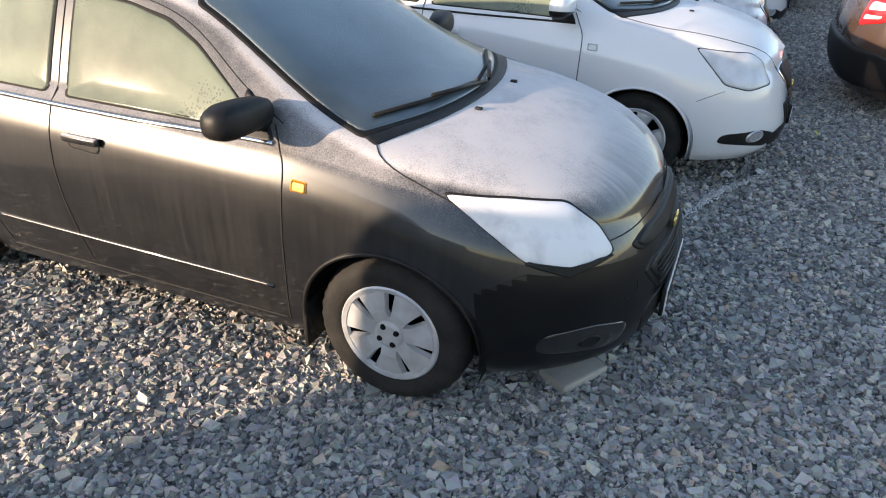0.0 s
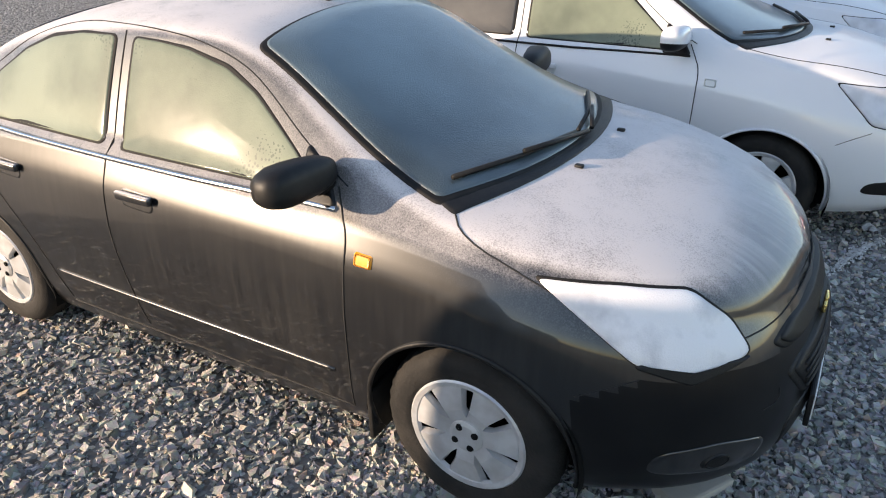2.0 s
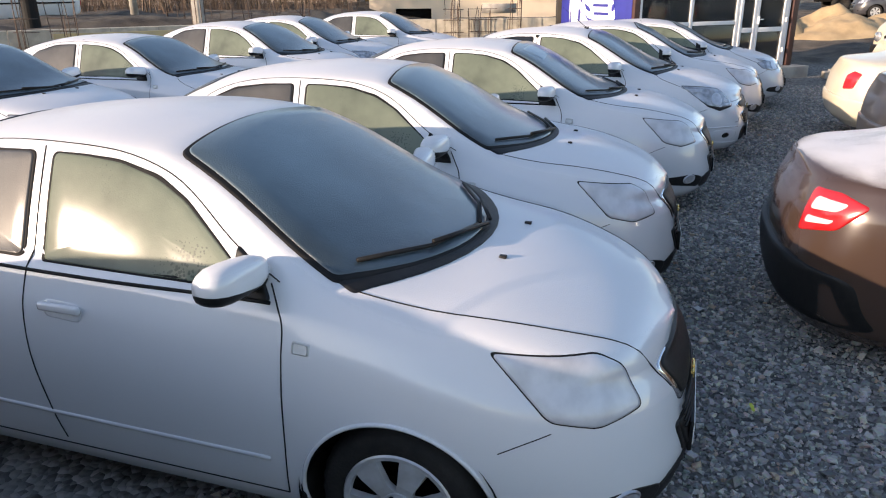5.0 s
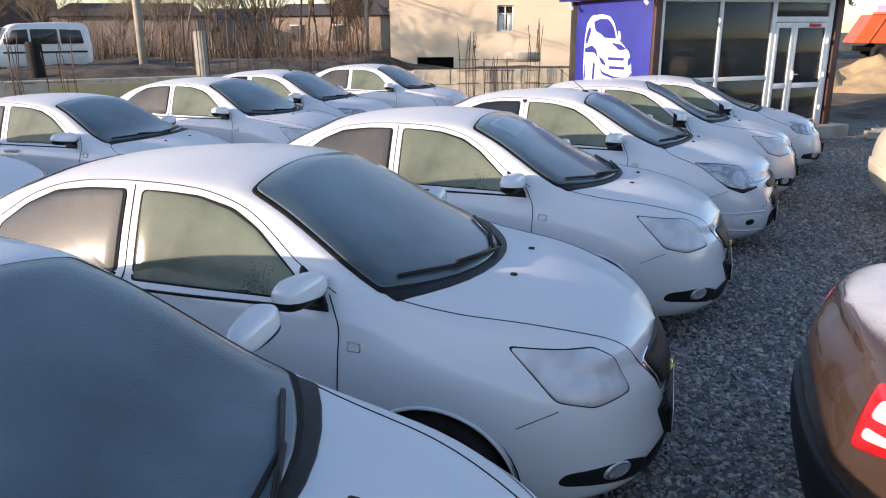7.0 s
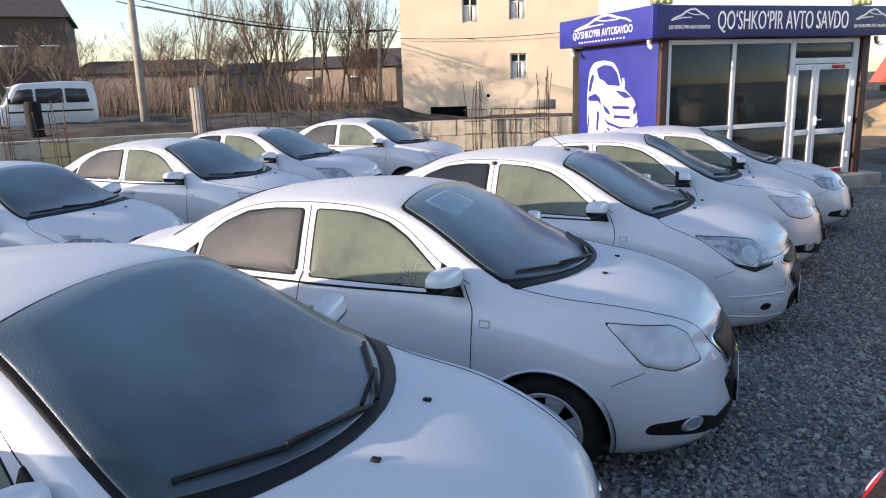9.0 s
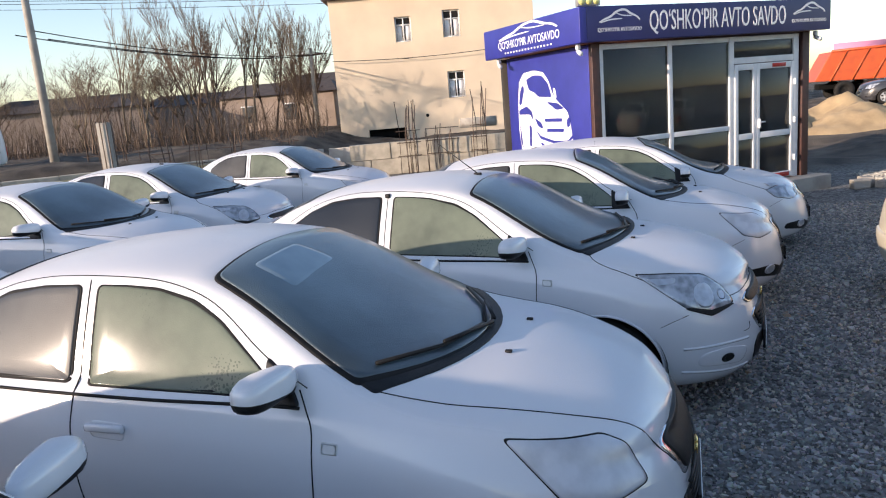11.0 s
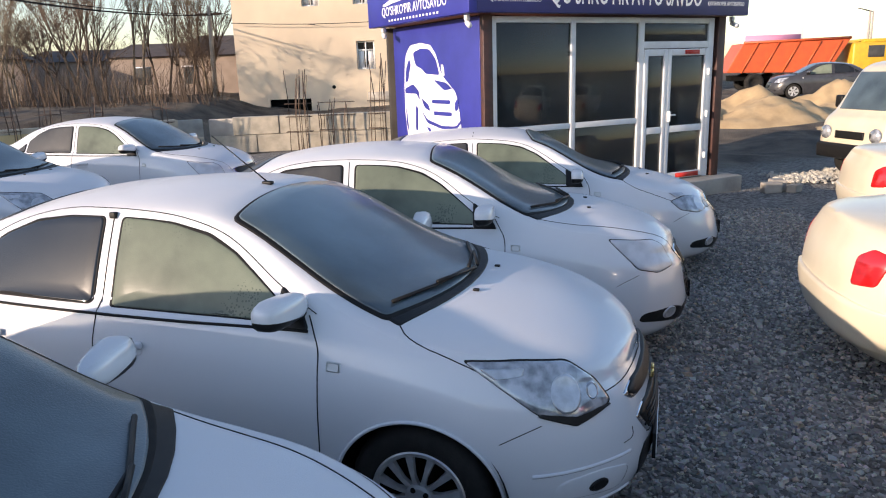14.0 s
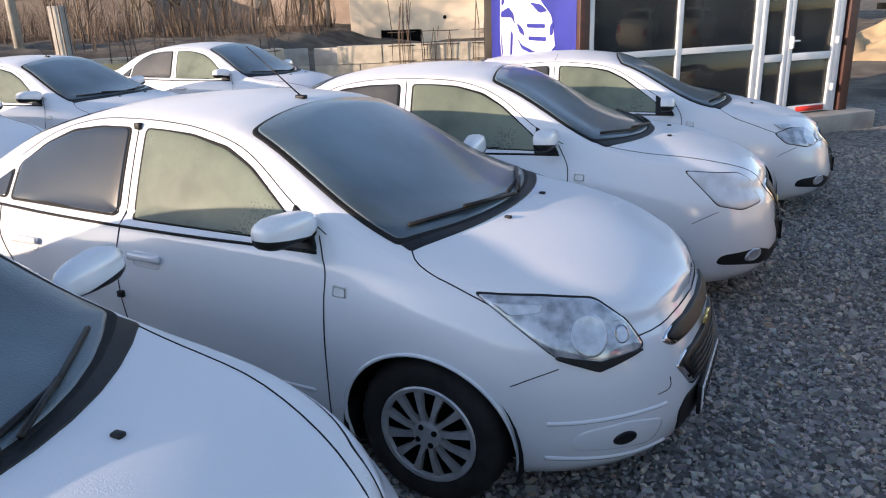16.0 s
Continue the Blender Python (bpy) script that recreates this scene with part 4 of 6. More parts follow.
BLACK_CAR = car(COBALT, BLACK, "dusty black sedan with hoar frost on bonnet and roof", "cobalt", "seven", True, True, chrome_line=True, dark_rear=False, mirror_paint=PLASTIC)
BLACK_CAR.matrix_basis = place(-0.10, 2.17, -18)
N0 = car(NEXIA, WHITE, "frost-covered white compact sedan parked on gravel", "nexia", "six", False)
N0.matrix_basis = place(1.095, 4.50, -16)
W2, W3, W5 = [copy_thing(N0, place(x, y, h)) for x, y, h in ((1.58, 6.62, -12), (2.46, 8.81, -15), (4.38, 12.85, -10))]
C0 = car(COBALT, WHITE, "frosted white sedan with chrome grille on gravel", "cobalt", "alloy", True)
C0.matrix_basis = place(3.5, 10.88, -20)
G0 = car(GENTRA, WHITE, "white sedan with oval headlights, frosted roof", "gentra", "six", False)
G0.matrix_basis = place(5.45, 14.8, -8)
# second row
for src, x, y, h in ((C0, -3.2, 9.0, -14), (G0, -2.3, 11.3, -12), (N0, -1.5, 13.6, -14), (C0, -1.2, 16.1, -12), (N0, 0.0, 18.6, -14)):
    copy_thing(src, place(x, y, h))
# pale patch paints the light that shows through from the rear window
PALE = mat("pale_light_patch", (0.25, 0.33, 0.375), 0.42, dark=(0.19, 0.26, 0.3), scale=5, coat=0.5)
for ob, sp, o in ((W3, NEXIA, [(-0.85, -0.36), (-0.85, 0.02), (-0.66, 0.04), (-0.64, -0.38)]),):
    part("painted_glow", Skin(sp).patch(o, "top", 0.0165, 0.03, sink=-0.012), PALE, ob, "pale patch painting rear-window light on the screen")
# cars across the lane
BR = car(COBALT, BROWN, "brown sedan with frosted boot lid, tail to the lane", "cobalt", "alloy", True, plate=False)
BR.matrix_basis = place(6.3, 5.14, -15)
GR = car(COBALT, DARKGREY, "dark grey sedan with its tail to the lane", "cobalt", "alloy", False, plate=False)
GR.matrix_basis = place(8.75, 8.95, -15)
LC = car(GENTRA, CREAM, "cream-white sedan with red tail lights", "gentra", "six", False, plate=False)
LC.matrix_basis = place(9.36, 11.2, -15)
copy_thing(LC, place(11.6, 14.5, -15))

# ---- ground ----
def gravel_mat():
    m = bpy.data.materials.new("gravel_bed")
    m.use_nodes = True
    nt = m.node_tree
    p = nt.nodes["Principled BSDF"]
    p.inputs["Roughness"].default_value = 0.95
    tc = nt.nodes.new("ShaderNodeTexCoord")
    v = nt.nodes.new("ShaderNodeTexVoronoi")
    v.inputs["Scale"].default_value = 26
    nz = nt.nodes.new("ShaderNodeTexNoise")
    nz.inputs["Scale"].default_value = 0.35
    ramp = nt.nodes.new("ShaderNodeValToRGB")
    ramp.color_ramp.elements[0].color, ramp.color_ramp.elements[1].color = (0.07, 0.068, 0.064, 1), (0.29, 0.283, 0.268, 1)
    sp = nt.nodes.new("ShaderNodeSeparateColor")
    nt.links.new(tc.outputs["Object"], v.inputs["Vector"])
    nt.links.new(tc.outputs["Object"], nz.inputs["Vector"])
    nt.links.new(v.outputs["Color"], sp.inputs["Color"])
    nt.links.new(sp.outputs["Red"], ramp.inputs["Fac"])
    mx = nt.nodes.new("ShaderNodeMix")
    mx.data_type = "RGBA"
    mx.inputs["B"].default_value = (0.24, 0.2, 0.15, 1)
    r = nt.nodes.new("ShaderNodeMapRange")
    r.inputs["From Min"].default_value, r.inputs["From Max"].default_value = 0.55, 0.75
    r.inputs["To Max"].default_value = 0.35
    nt.links.new(nz.outputs["Fac"], r.inputs["Value"])
    nt.links.new(r.outputs["Result"], mx.inputs["Factor"])
    nt.links.new(ramp.outputs["Color"], mx.inputs["A"])
    at = nt.nodes.new("ShaderNodeAttribute")
    at.attribute_name = "soil"
    n3 = nt.nodes.new("ShaderNodeTexNoise")
    n3.inputs["Scale"].default_value, n3.inputs["Detail"].default_value = 1.2, 9
    nt.links.new(tc.outputs["Object"], n3.inputs["Vector"])
    er = nt.nodes.new("ShaderNodeValToRGB")
    er.color_ramp.elements[0].color, er.color_ramp.elements[1].color = (0.04, 0.032, 0.026, 1), (0.16, 0.13, 0.095, 1)
    er.color_ramp.elements[0].position, er.color_ramp.elements[1].position = 0.35, 0.7
    nt.links.new(n3.outputs["Fac"], er.inputs["Fac"])
    ms = nt.nodes.new("ShaderNodeMix")
    ms.data_type = "RGBA"
    nt.links.new(at.outputs["Fac"], ms.inputs["Factor"])
    nt.links.new(mx.outputs["Result"], ms.inputs["A"])
    nt.links.new(er.outputs["Color"], ms.inputs["B"])
    nt.links.new(ms.outputs["Result"], p.inputs["Base Color"])
    b = nt.nodes.new("ShaderNodeBump")
    b.invert = True
    b.inputs["Strength"].default_value, b.inputs["Distance"].default_value = 1.0, 0.03
    nt.links.new(v.outputs["Distance"], b.inputs["Height"])
    nt.links.new(b.outputs["Normal"], p.inputs["Normal"])
    return m


def smooth01(v):
    t = np.clip(v, 0, 1)
    return t * t * (3 - 2 * t)


def land(x, y):
    """The height of the land: the level lot, a bank behind the low wall and a rise to the road."""
    line = 27.6 + 0.62 * (x + 2.5)
    bank = 1.05 * smooth01((y - line - 1.2) / 2.0) * smooth01((-3.0 - x) / 2.5)
    road = 0.38 * smooth01((y - 24.0) / 8.0) * smooth01((x - 6.0) / 5.0)
    back = 0.4 * smooth01((y - 31.0) / 6.0) * smooth01((x + 5.5) / 2.5) * (1 - smooth01((x - 6.0) / 5.0))
    return bank + road + back


def axis(lo, hi, fine, a, b):
    """Grid lines, close together between a and b."""
    return np.concatenate([np.linspace(lo, a, 14)[:-1], np.arange(a, b, fine), np.linspace(b, hi, 14)])


gx, gy = axis(-900, 900, 0.6, -36, 36), axis(-300, 1500, 0.6, -6, 60)
X, Y = np.meshgrid(gx, gy)
rough = np.array([[noise.noise((x * 0.5, y * 0.5, 0)) for x in gx] for y in gy])
soil = np.clip(smooth01((Y - 20.5 - 0.35 * (X - 8)) / 1.0) * (X > 3) + smooth01((Y - 26.4 - 0.62 * (X + 2.5)) / 0.6) * (X <= 3) + 0.0, 0, 1)
Z = land(X, Y) + rough * 0.3 * soil * (np.abs(X) < 60)
verts = np.stack([X, Y, Z], 2).reshape(-1, 3)
n1, n2 = len(gx), len(gy)
faces = [(j * n1 + i, j * n1 + i + 1, (j + 1) * n1 + i + 1, (j + 1) * n1 + i) for j in range(n2 - 1) for i in range(n1 - 1)]
me = bpy.data.meshes.new("ground")
me.from_pydata(verts.tolist(), [], faces)
me.attributes.new("soil", "FLOAT", "POINT").data.foreach_set("value", soil.ravel().astype(np.float32))
me.materials.append(gravel_mat())
ground = new("ground", me)
tagged(ground, "grey crushed-stone gravel lot with bare earth beyond", "ground", kind="structure")
for f in me.polygons:
    f.use_smooth = True


def stones(name, spots, sizes, material, label, seed):
    """Loose broken stones, each a small faceted lump, joined."""
    rng = np.random.default_rng(seed)
    ico = np.array([(x, y, z) for x in (-1, 1) for y in (-1, 1) for z in (-1, 1)]) * 0.62
    tri = np.array([(0, 1, 3), (0, 3, 2), (4, 6, 7), (4, 7, 5), (0, 4, 5), (0, 5, 1), (2, 3, 7), (2, 7, 6), (0, 2, 6), (0, 6, 4), (1, 5, 7), (1, 7, 3)])
    n = len(spots)
    v = ico[None] * rng.uniform(0.3, 1.3, (n, 8, 3)) * rng.uniform(0.65, 1.3, (n, 1, 3)) * np.array([1.15, 0.95, 0.88])
    a, b = rng.uniform(0, 6.283, n), rng.uniform(-0.7, 0.7, n)
    ca, sa, cb, sb = np.cos(a)[:, None], np.sin(a)[:, None], np.cos(b)[:, None], np.sin(b)[:, None]
    x, y, z = v[..., 0], v[..., 1], v[..., 2]
    y, z = y * cb - z * sb, y * sb + z * cb
    x, y = x * ca - y * sa, x * sa + y * ca
    v = np.stack([x, y, z], 2) * sizes[:, None, None] + spots[:, None, :]
    f = (tri[None] + 8 * np.arange(n)[:, None, None]).reshape(-1, 3)
    me = bpy.data.meshes.new(name)
    me.vertices.add(n * 8)
    me.vertices.foreach_set("co", v.reshape(-1).astype(np.float32))
    me.loops.add(len(f) * 3)
    me.loops.foreach_set("vertex_index", f.reshape(-1).astype(np.int32))
    me.polygons.add(len(f))
    me.polygons.foreach_set("loop_start", np.arange(0, len(f) * 3, 3, dtype=np.int32))
    me.update(calc_edges=True)
    me.validate()
    me.materials.append(material)
    me.shade_flat()
    ob = new(name, me)
    return tagged(ob, label, "gravel", kind="stuff")


def stone_mat():
    m = mat("broken_stone", (0.3, 0.29, 0.275), 0.9, dark=(0.16, 0.155, 0.15), scale=30, bump=0.4, bump_scale=150)
    nt = m.node_tree
    p = nt.nodes["Principled BSDF"]
    g = nt.nodes.new("ShaderNodeNewGeometry")
    r = nt.nodes.new("ShaderNodeValToRGB")
    cs = ((0.0, (0.2, 0.2, 0.195)), (0.3, (0.33, 0.33, 0.315)), (0.7, (0.5, 0.49, 0.46)), (0.93, (0.7, 0.65, 0.56)), (1.0, (0.54, 0.4, 0.29)))
    r.color_ramp.elements[0].position, r.color_ramp.elements[0].color = cs[0][0], (*cs[0][1], 1)
    r.color_ramp.elements[1].position, r.color_ramp.elements[1].color = cs[-1][0], (*cs[-1][1], 1)
    for pos, c in cs[1:-1]:
        e = r.color_ramp.elements.new(pos)
        e.color = (*c, 1)
    nt.links.new(g.outputs["Random Per Island"], r.inputs["Fac"])
    mx = nt.nodes.new("ShaderNodeMix")
    mx.data_type, mx.blend_type = "RGBA", "MULTIPLY"
    mx.inputs["Factor"].default_value = 0.5
    nz = nt.nodes.new("ShaderNodeTexNoise")
    nz.inputs["Scale"].default_value = 45
    tc = nt.nodes.new("ShaderNodeTexCoord")
    nt.links.new(tc.outputs["Object"], nz.inputs["Vector"])
    nt.links.new(r.outputs["Color"], mx.inputs["A"])
    nt.links.new(nz.outputs["Color"], mx.inputs["B"])
    nt.links.new(mx.outputs["Result"], p.inputs["Base Color"])
    return m


rng = np.random.default_rng(5)
N = 180000
yy = -0.2 + 17.5 * rng.random(N) ** 1.5
front = 0.6 + 0.33 * (yy - 2)
xx = front + rng.uniform(-1.3, 3.0, N)
near = rng.random(N) < 0.22
yy = np.where(near, rng.uniform(-0.2, 2.6, N), yy)
xx = np.where(near, rng.uniform(-4.2, 1.5, N), xx)
size = rng.lognormal(math.log(0.0136), 0.36, N).clip(0.007, 0.04)
stones("gravel", np.stack([xx, yy, size * 0.25], 1), size, stone_mat(), "loose grey broken stones strewn over the lot", 6)

# ---- the sales kiosk ----
BLUE = mat("blue_banner", (0.03, 0.035, 0.27), 0.45, dark=(0.022, 0.026, 0.21), scale=2.5, bump=0.15, bump_scale=6)
SIGNBLUE = mat("dark_blue_sign", (0.022, 0.026, 0.13), 0.4, dark=(0.016, 0.02, 0.1), scale=2, bump=0.1, bump_scale=5)
WHITEPRINT = mat("white_print", (0.8, 0.8, 0.82), 0.5)
PVC = mat("white_pvc", (0.74, 0.75, 0.76), 0.35, dark=(0.66, 0.67, 0.68), scale=6)
MAROON = mat("brown_cladding", (0.075, 0.03, 0.022), 0.5, dark=(0.05, 0.022, 0.018), scale=12)
REDTAPE = mat("red_tape", (0.5, 0.03, 0.02), 0.5)
CONCRETE = mat("concrete", (0.42, 0.39, 0.34), 0.9, dark=(0.3, 0.275, 0.24), scale=3, bump=0.4, bump_scale=25)
# the dimness of the rooms behind glass is put into this near-black colour
DARKROOM = mat("painted_dim_room", (0.04, 0.034, 0.028), 0.8, dark=(0.025, 0.022, 0.019), scale=3)
STEEL = mat("rusty_rebar", (0.12, 0.075, 0.05), 0.8, dark=(0.07, 0.05, 0.04), scale=20)


def pane_glass():
    m = bpy.data.materials.new("window_glass")
    m.use_nodes = True
    nt = m.node_tree
    p = nt.nodes["Principled BSDF"]
    p.inputs["Base Color"].default_value = (0.2, 0.215, 0.22, 1)
    p.inputs["Roughness"].default_value = 0.02
    p.inputs["Transmission Weight"].default_value = 0.9
    p.inputs["IOR"].default_value = 1.45
    return m


GLASS = pane_glass()


def text(words, size, m, parent, material, name="lettering", width=None, stretch=1.0):
    """Raised lettering that stands in the x-z plane of its parent, facing -y."""
    cu = bpy.data.curves.new(name, "FONT")
    cu.body, cu.size, cu.extrude, cu.align_x, cu.align_y = words, size, 0.004, "CENTER", "CENTER"
    cu.resolution_u = 3
    tmp = new(name, cu)
    me = bpy.data.meshes.new_from_object(tmp)
    bpy.data.objects.remove(tmp)
    if width:
        w = max(v.co.x for v in me.vertices) - min(v.co.x for v in me.vertices)
        for v in me.vertices:
            v.co.x *= width / w
    for v in me.vertices:
        v.co.y *= stretch
    me.materials.append(material)
    ob = new(name, me)
    ob.parent = parent
    ob.matrix_basis = m @ pose(0, 0, 0, 90)
    return ob


def strokes(lines, width, depth=0.006):
    """Flat ribbons along polylines in the x-z plane, facing -y."""
    bm = bmesh.new()
    for pts, w in lines:
        for _ in range(2):
            soft = [pts[0]]
            for a, b in zip(pts, pts[1:]):
                soft += [(0.75 * a[0] + 0.25 * b[0], 0.75 * a[1] + 0.25 * b[1]), (0.25 * a[0] + 0.75 * b[0], 0.25 * a[1] + 0.75 * b[1])]
            pts = soft + [pts[-1]]
        n = len(pts)
        vs = []
        for i, p in enumerate(pts):
            a, b = pts[max(i - 1, 0)], pts[min(i + 1, n - 1)]
            dx, dz = b[0] - a[0], b[1] - a[1]
            L = math.hypot(dx, dz) or 1
            h = width * w * (0.35 + 0.65 * math.sin(math.pi * (0.08 + 0.84 * i / (n - 1)))) / 2
            vs.append([bm.verts.new((p[0] - dz / L * h * s, d, p[1] + dx / L * h * s)) for s, d in ((-1, 0), (1, 0), (1, -depth), (-1, -depth))])
        for a, b in zip(vs, vs[1:]):
            for k in range(4):
                bm.faces.new((a[k], a[(k + 1) % 4], b[(k + 1) % 4], b[k]))
    bmesh.ops.recalc_face_normals(bm, faces=bm.faces)
    return bm


CAR_LINE = [([(-1, 0), (-0.75, 0.12), (-0.45, 0.2), (-0.15, 0.42), (0.25, 0.5), (0.55, 0.3), (0.85, 0.2), (1.0, 0.05)], 1.0), ([(-0.95, -0.02), (-0.5, 0.1), (0.1, 0.12)], 0.6), ([(-0.2, 0.36), (0.1, 0.24), (0.6, 0.22)], 0.5)]


def logo(m, parent, s, material):
    bm = strokes([([(x * s, z * s) for x, z in p], w) for p, w in CAR_LINE], 0.09 * s)
    ob = part("logo_car", bm, material, parent, "white line drawing of a car", False)
    ob.matrix_basis = m
    return ob


FRONT = 26.0
KX, KY, KZ = 4.15, 16.75, 0.25
K = thing("sales_kiosk", pose(KX, KY, 0, 0, 0, FRONT), "glass-fronted sales kiosk with dark blue sign and white frames", "kiosk")
# local: x along the front, y into the kiosk, z up; the sign's corner stands at the origin
L, D, HT = 4.9, 3.1, 2.72
part("plinth", box(L + 0.1, D + 0.3, KZ + 0.1, (L / 2, D / 2 + 0.1, KZ / 2 - 0.05), 0.02), CONCRETE, K)
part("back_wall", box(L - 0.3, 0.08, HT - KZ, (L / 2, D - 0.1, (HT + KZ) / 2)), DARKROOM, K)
part("right_wall", box(0.1, D - 0.5, HT - KZ, (L - 0.32, D / 2 + 0.02, (HT + KZ) / 2)), MAROON, K)
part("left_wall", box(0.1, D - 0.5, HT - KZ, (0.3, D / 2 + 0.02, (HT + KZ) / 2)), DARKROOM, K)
part("roof", box(L - 0.1, D - 0.1, 0.1, (L / 2, D / 2, HT + 0.32), 0.01), MAROON, K)
part("soffit", box(L - 0.1, D - 0.1, 0.04, (L / 2, D / 2, HT + 0.03)), MAROON, K)
part("corner_post", box(0.14, 0.14, HT - KZ, (0.29, 0.29, (HT + KZ) / 2), 0.01), MAROON, K, "brown corner post")
part("corner_post", box(0.16, 0.14, HT - KZ, (L - 0.3, 0.29, (HT + KZ) / 2), 0.01), MAROON, K, "brown corner post")
sg = part("sign_front", box(L, 0.12, 0.5, (L / 2, 0.06, HT + 0.25), 0.01), SIGNBLUE, K, "dark blue fascia sign")
text("QO\u2018SHKO\u2018PIR AVTO SAVDO", 0.34, pose(L / 2 + 0.05, -0.002, HT + 0.25), sg, WHITEPRINT, width=2.75, stretch=1.25)
for cx in (0.58, L - 0.5):
    logo(pose(cx, -0.002, HT + 0.27), sg, 0.36, WHITEPRINT)
    text("QO\u2018SHKO\u2018PIR AVTOSAVDO", 0.08, pose(cx, -0.002, HT + 0.16), sg, WHITEPRINT, width=0.78)
ss = part("sign_side", box(0.12, D, 0.5, (-0.06, D / 2, HT + 0.25), 0.01), BLUE, K, "blue side sign")
SIDE = pose(-0.122, D / 2, 0, 0, 0, -90)
logo(SIDE @ pose(0, 0, HT + 0.285), ss, 0.95, WHITEPRINT).scale = (1, 1, 0.42)
text("QO\u2018SHKO\u2018PIR AVTOSAVDO", 0.17, SIDE @ pose(0, 0, HT + 0.19), ss, WHITEPRINT, width=2.0, stretch=1.1)
for i in range(16):
    part("sign_mark", box(0.006, 0.045, 0.03, (-0.123, D / 2 - 0.75 + 0.1 * i, HT + 0.06)), WHITEPRINT, ss)
bn = part("banner", box(0.03, D - 0.5, HT - 0.42, (0.225, D / 2 + 0.05, (HT + 0.42) / 2 - 0.02), 0.005), BLUE, K, "blue banner with a white car drawing")
SUV_BODY = [(-0.75, 0.51), (-0.71, 0.66), (-0.58, 0.78), (-0.29, 0.8), (-0.04, 0.76), (0.09, 0.64), (0.2, 0.41), (0.29, 0.33), (0.53, 0.17), (0.59, 0.04), (0.64, -0.24), (0.68, -0.4), (0.67, -0.71), (0.53, -0.89), (-0.36, -0.8), (-0.58, -0.79), (-0.67, -0.72), (-0.73, -0.45), (-0.79, -0.13), (-0.78, 0.26)]
SUV_MIRROR = [(0.2, 0.51), (0.26, 0.51), (0.29, 0.36), (0.23, 0.38)]
SUV_CUTS = [
    [(-0.51, 0.68), (-0.29, 0.73), (-0.07, 0.71), (0.09, 0.58), (0.17, 0.38), (-0.18, 0.4), (-0.29, 0.47), (-0.44, 0.51)],
    [(-0.71, 0.48), (-0.62, 0.61), (-0.57, 0.53), (-0.62, 0.44), (-0.67, 0.3), (-0.75, 0.29)],
    [(0.02, 0.32), (0.31, 0.29), (0.47, 0.21), (0.27, 0.19)],
    [(-0.76, 0.21), (-0.53, 0.27), (-0.38, 0.18), (-0.36, 0.04), (-0.44, 0.14), (-0.76, 0.14)],
    [(-0.32, 0.09), (-0.13, -0.0), (-0.09, -0.09), (-0.24, -0.04)],
    [(0.51, 0.04), (0.59, 0.1), (0.6, -0.04), (0.52, -0.07)],
    [(-0.04, 0.07), (0.41, 0.07), (0.41, 0.02), (-0.04, 0.02)],
    [(0.0, -0.08), (0.44, -0.08), (0.44, -0.13), (0.0, -0.13)],
    [(-0.33, -0.07), (-0.18, -0.19), (0.18, -0.26), (0.53, -0.25), (0.64, -0.17), (0.65, -0.21), (0.53, -0.29), (0.18, -0.3), (-0.18, -0.24)],
    [(-0.07, -0.44), (0.22, -0.44), (0.56, -0.49), (0.22, -0.51)],
    [(-0.04, -0.53), (0.24, -0.53), (0.57, -0.58), (0.24, -0.59)],
    [(-0.08, -0.64), (0.24, -0.63), (0.58, -0.68), (0.24, -0.69)],
    [(-0.4, -0.38), (-0.34, -0.43), (-0.29, -0.74), (-0.38, -0.75)],
    [(-0.48, -0.01), (-0.41, -0.06), (-0.44, -0.36), (-0.5, -0.35)],
    [(-0.21, -0.29), (-0.08, -0.31), (-0.07, -0.46), (-0.16, -0.49), (-0.12, -0.36)],
    [(-0.76, -0.01), (-0.73, -0.12), (-0.69, -0.41), (-0.75, -0.29)],
    [(-0.58, -0.54), (-0.44, -0.6), (-0.57, -0.64)],
]


def printed(outline, y, t=0.003):
    """A thin printed shape in the x-z plane, facing -y."""
    bm = bmesh.new()
    o = rounded([(x * 1.22, z * 1.12) for x, z in outline], 4, 0.05)
    a, b = [[bm.verts.new((x, d, z)) for x, z in o] for d in (y, y - t)]
    bm.faces.new(b)
    for i in range(len(o)):
        bm.faces.new((a[i], a[i - 1], b[i - 1], b[i]))
    bmesh.ops.recalc_face_normals(bm, faces=bm.faces)
    return bm


BANNER_AT = pose(0.2085, D / 2 + 0.05, 1.55, 0, 0, -90)
for nm, o, y, m in [("drawn_car", SUV_BODY, 0, WHITEPRINT), ("drawn_mirror", SUV_MIRROR, 0, WHITEPRINT)] + [("drawn_gap", c, -0.0035, BLUE) for c in SUV_CUTS]:
    part(nm, printed(o, y), m, bn, "", False).matrix_basis = BANNER_AT
# the glazed front: y = 0.30
x0, x1, x2, x3, zt = 0.38, 1.72, 2.98, 4.42, HT - 0.02
fr = lambda a, b, c, d, y=0.30, t=0.07: box(b - a, t, d - c, ((a + b) / 2, y, (c + d) / 2), 0.008)
for a, b in ((x0, x0 + 0.07), (x1 - 0.04, x1 + 0.04), (x2 - 0.05, x2 + 0.05), (x3 - 0.06, x3 + 0.06)):
    part("frame_post", fr(a, b, KZ, zt), PVC, K)
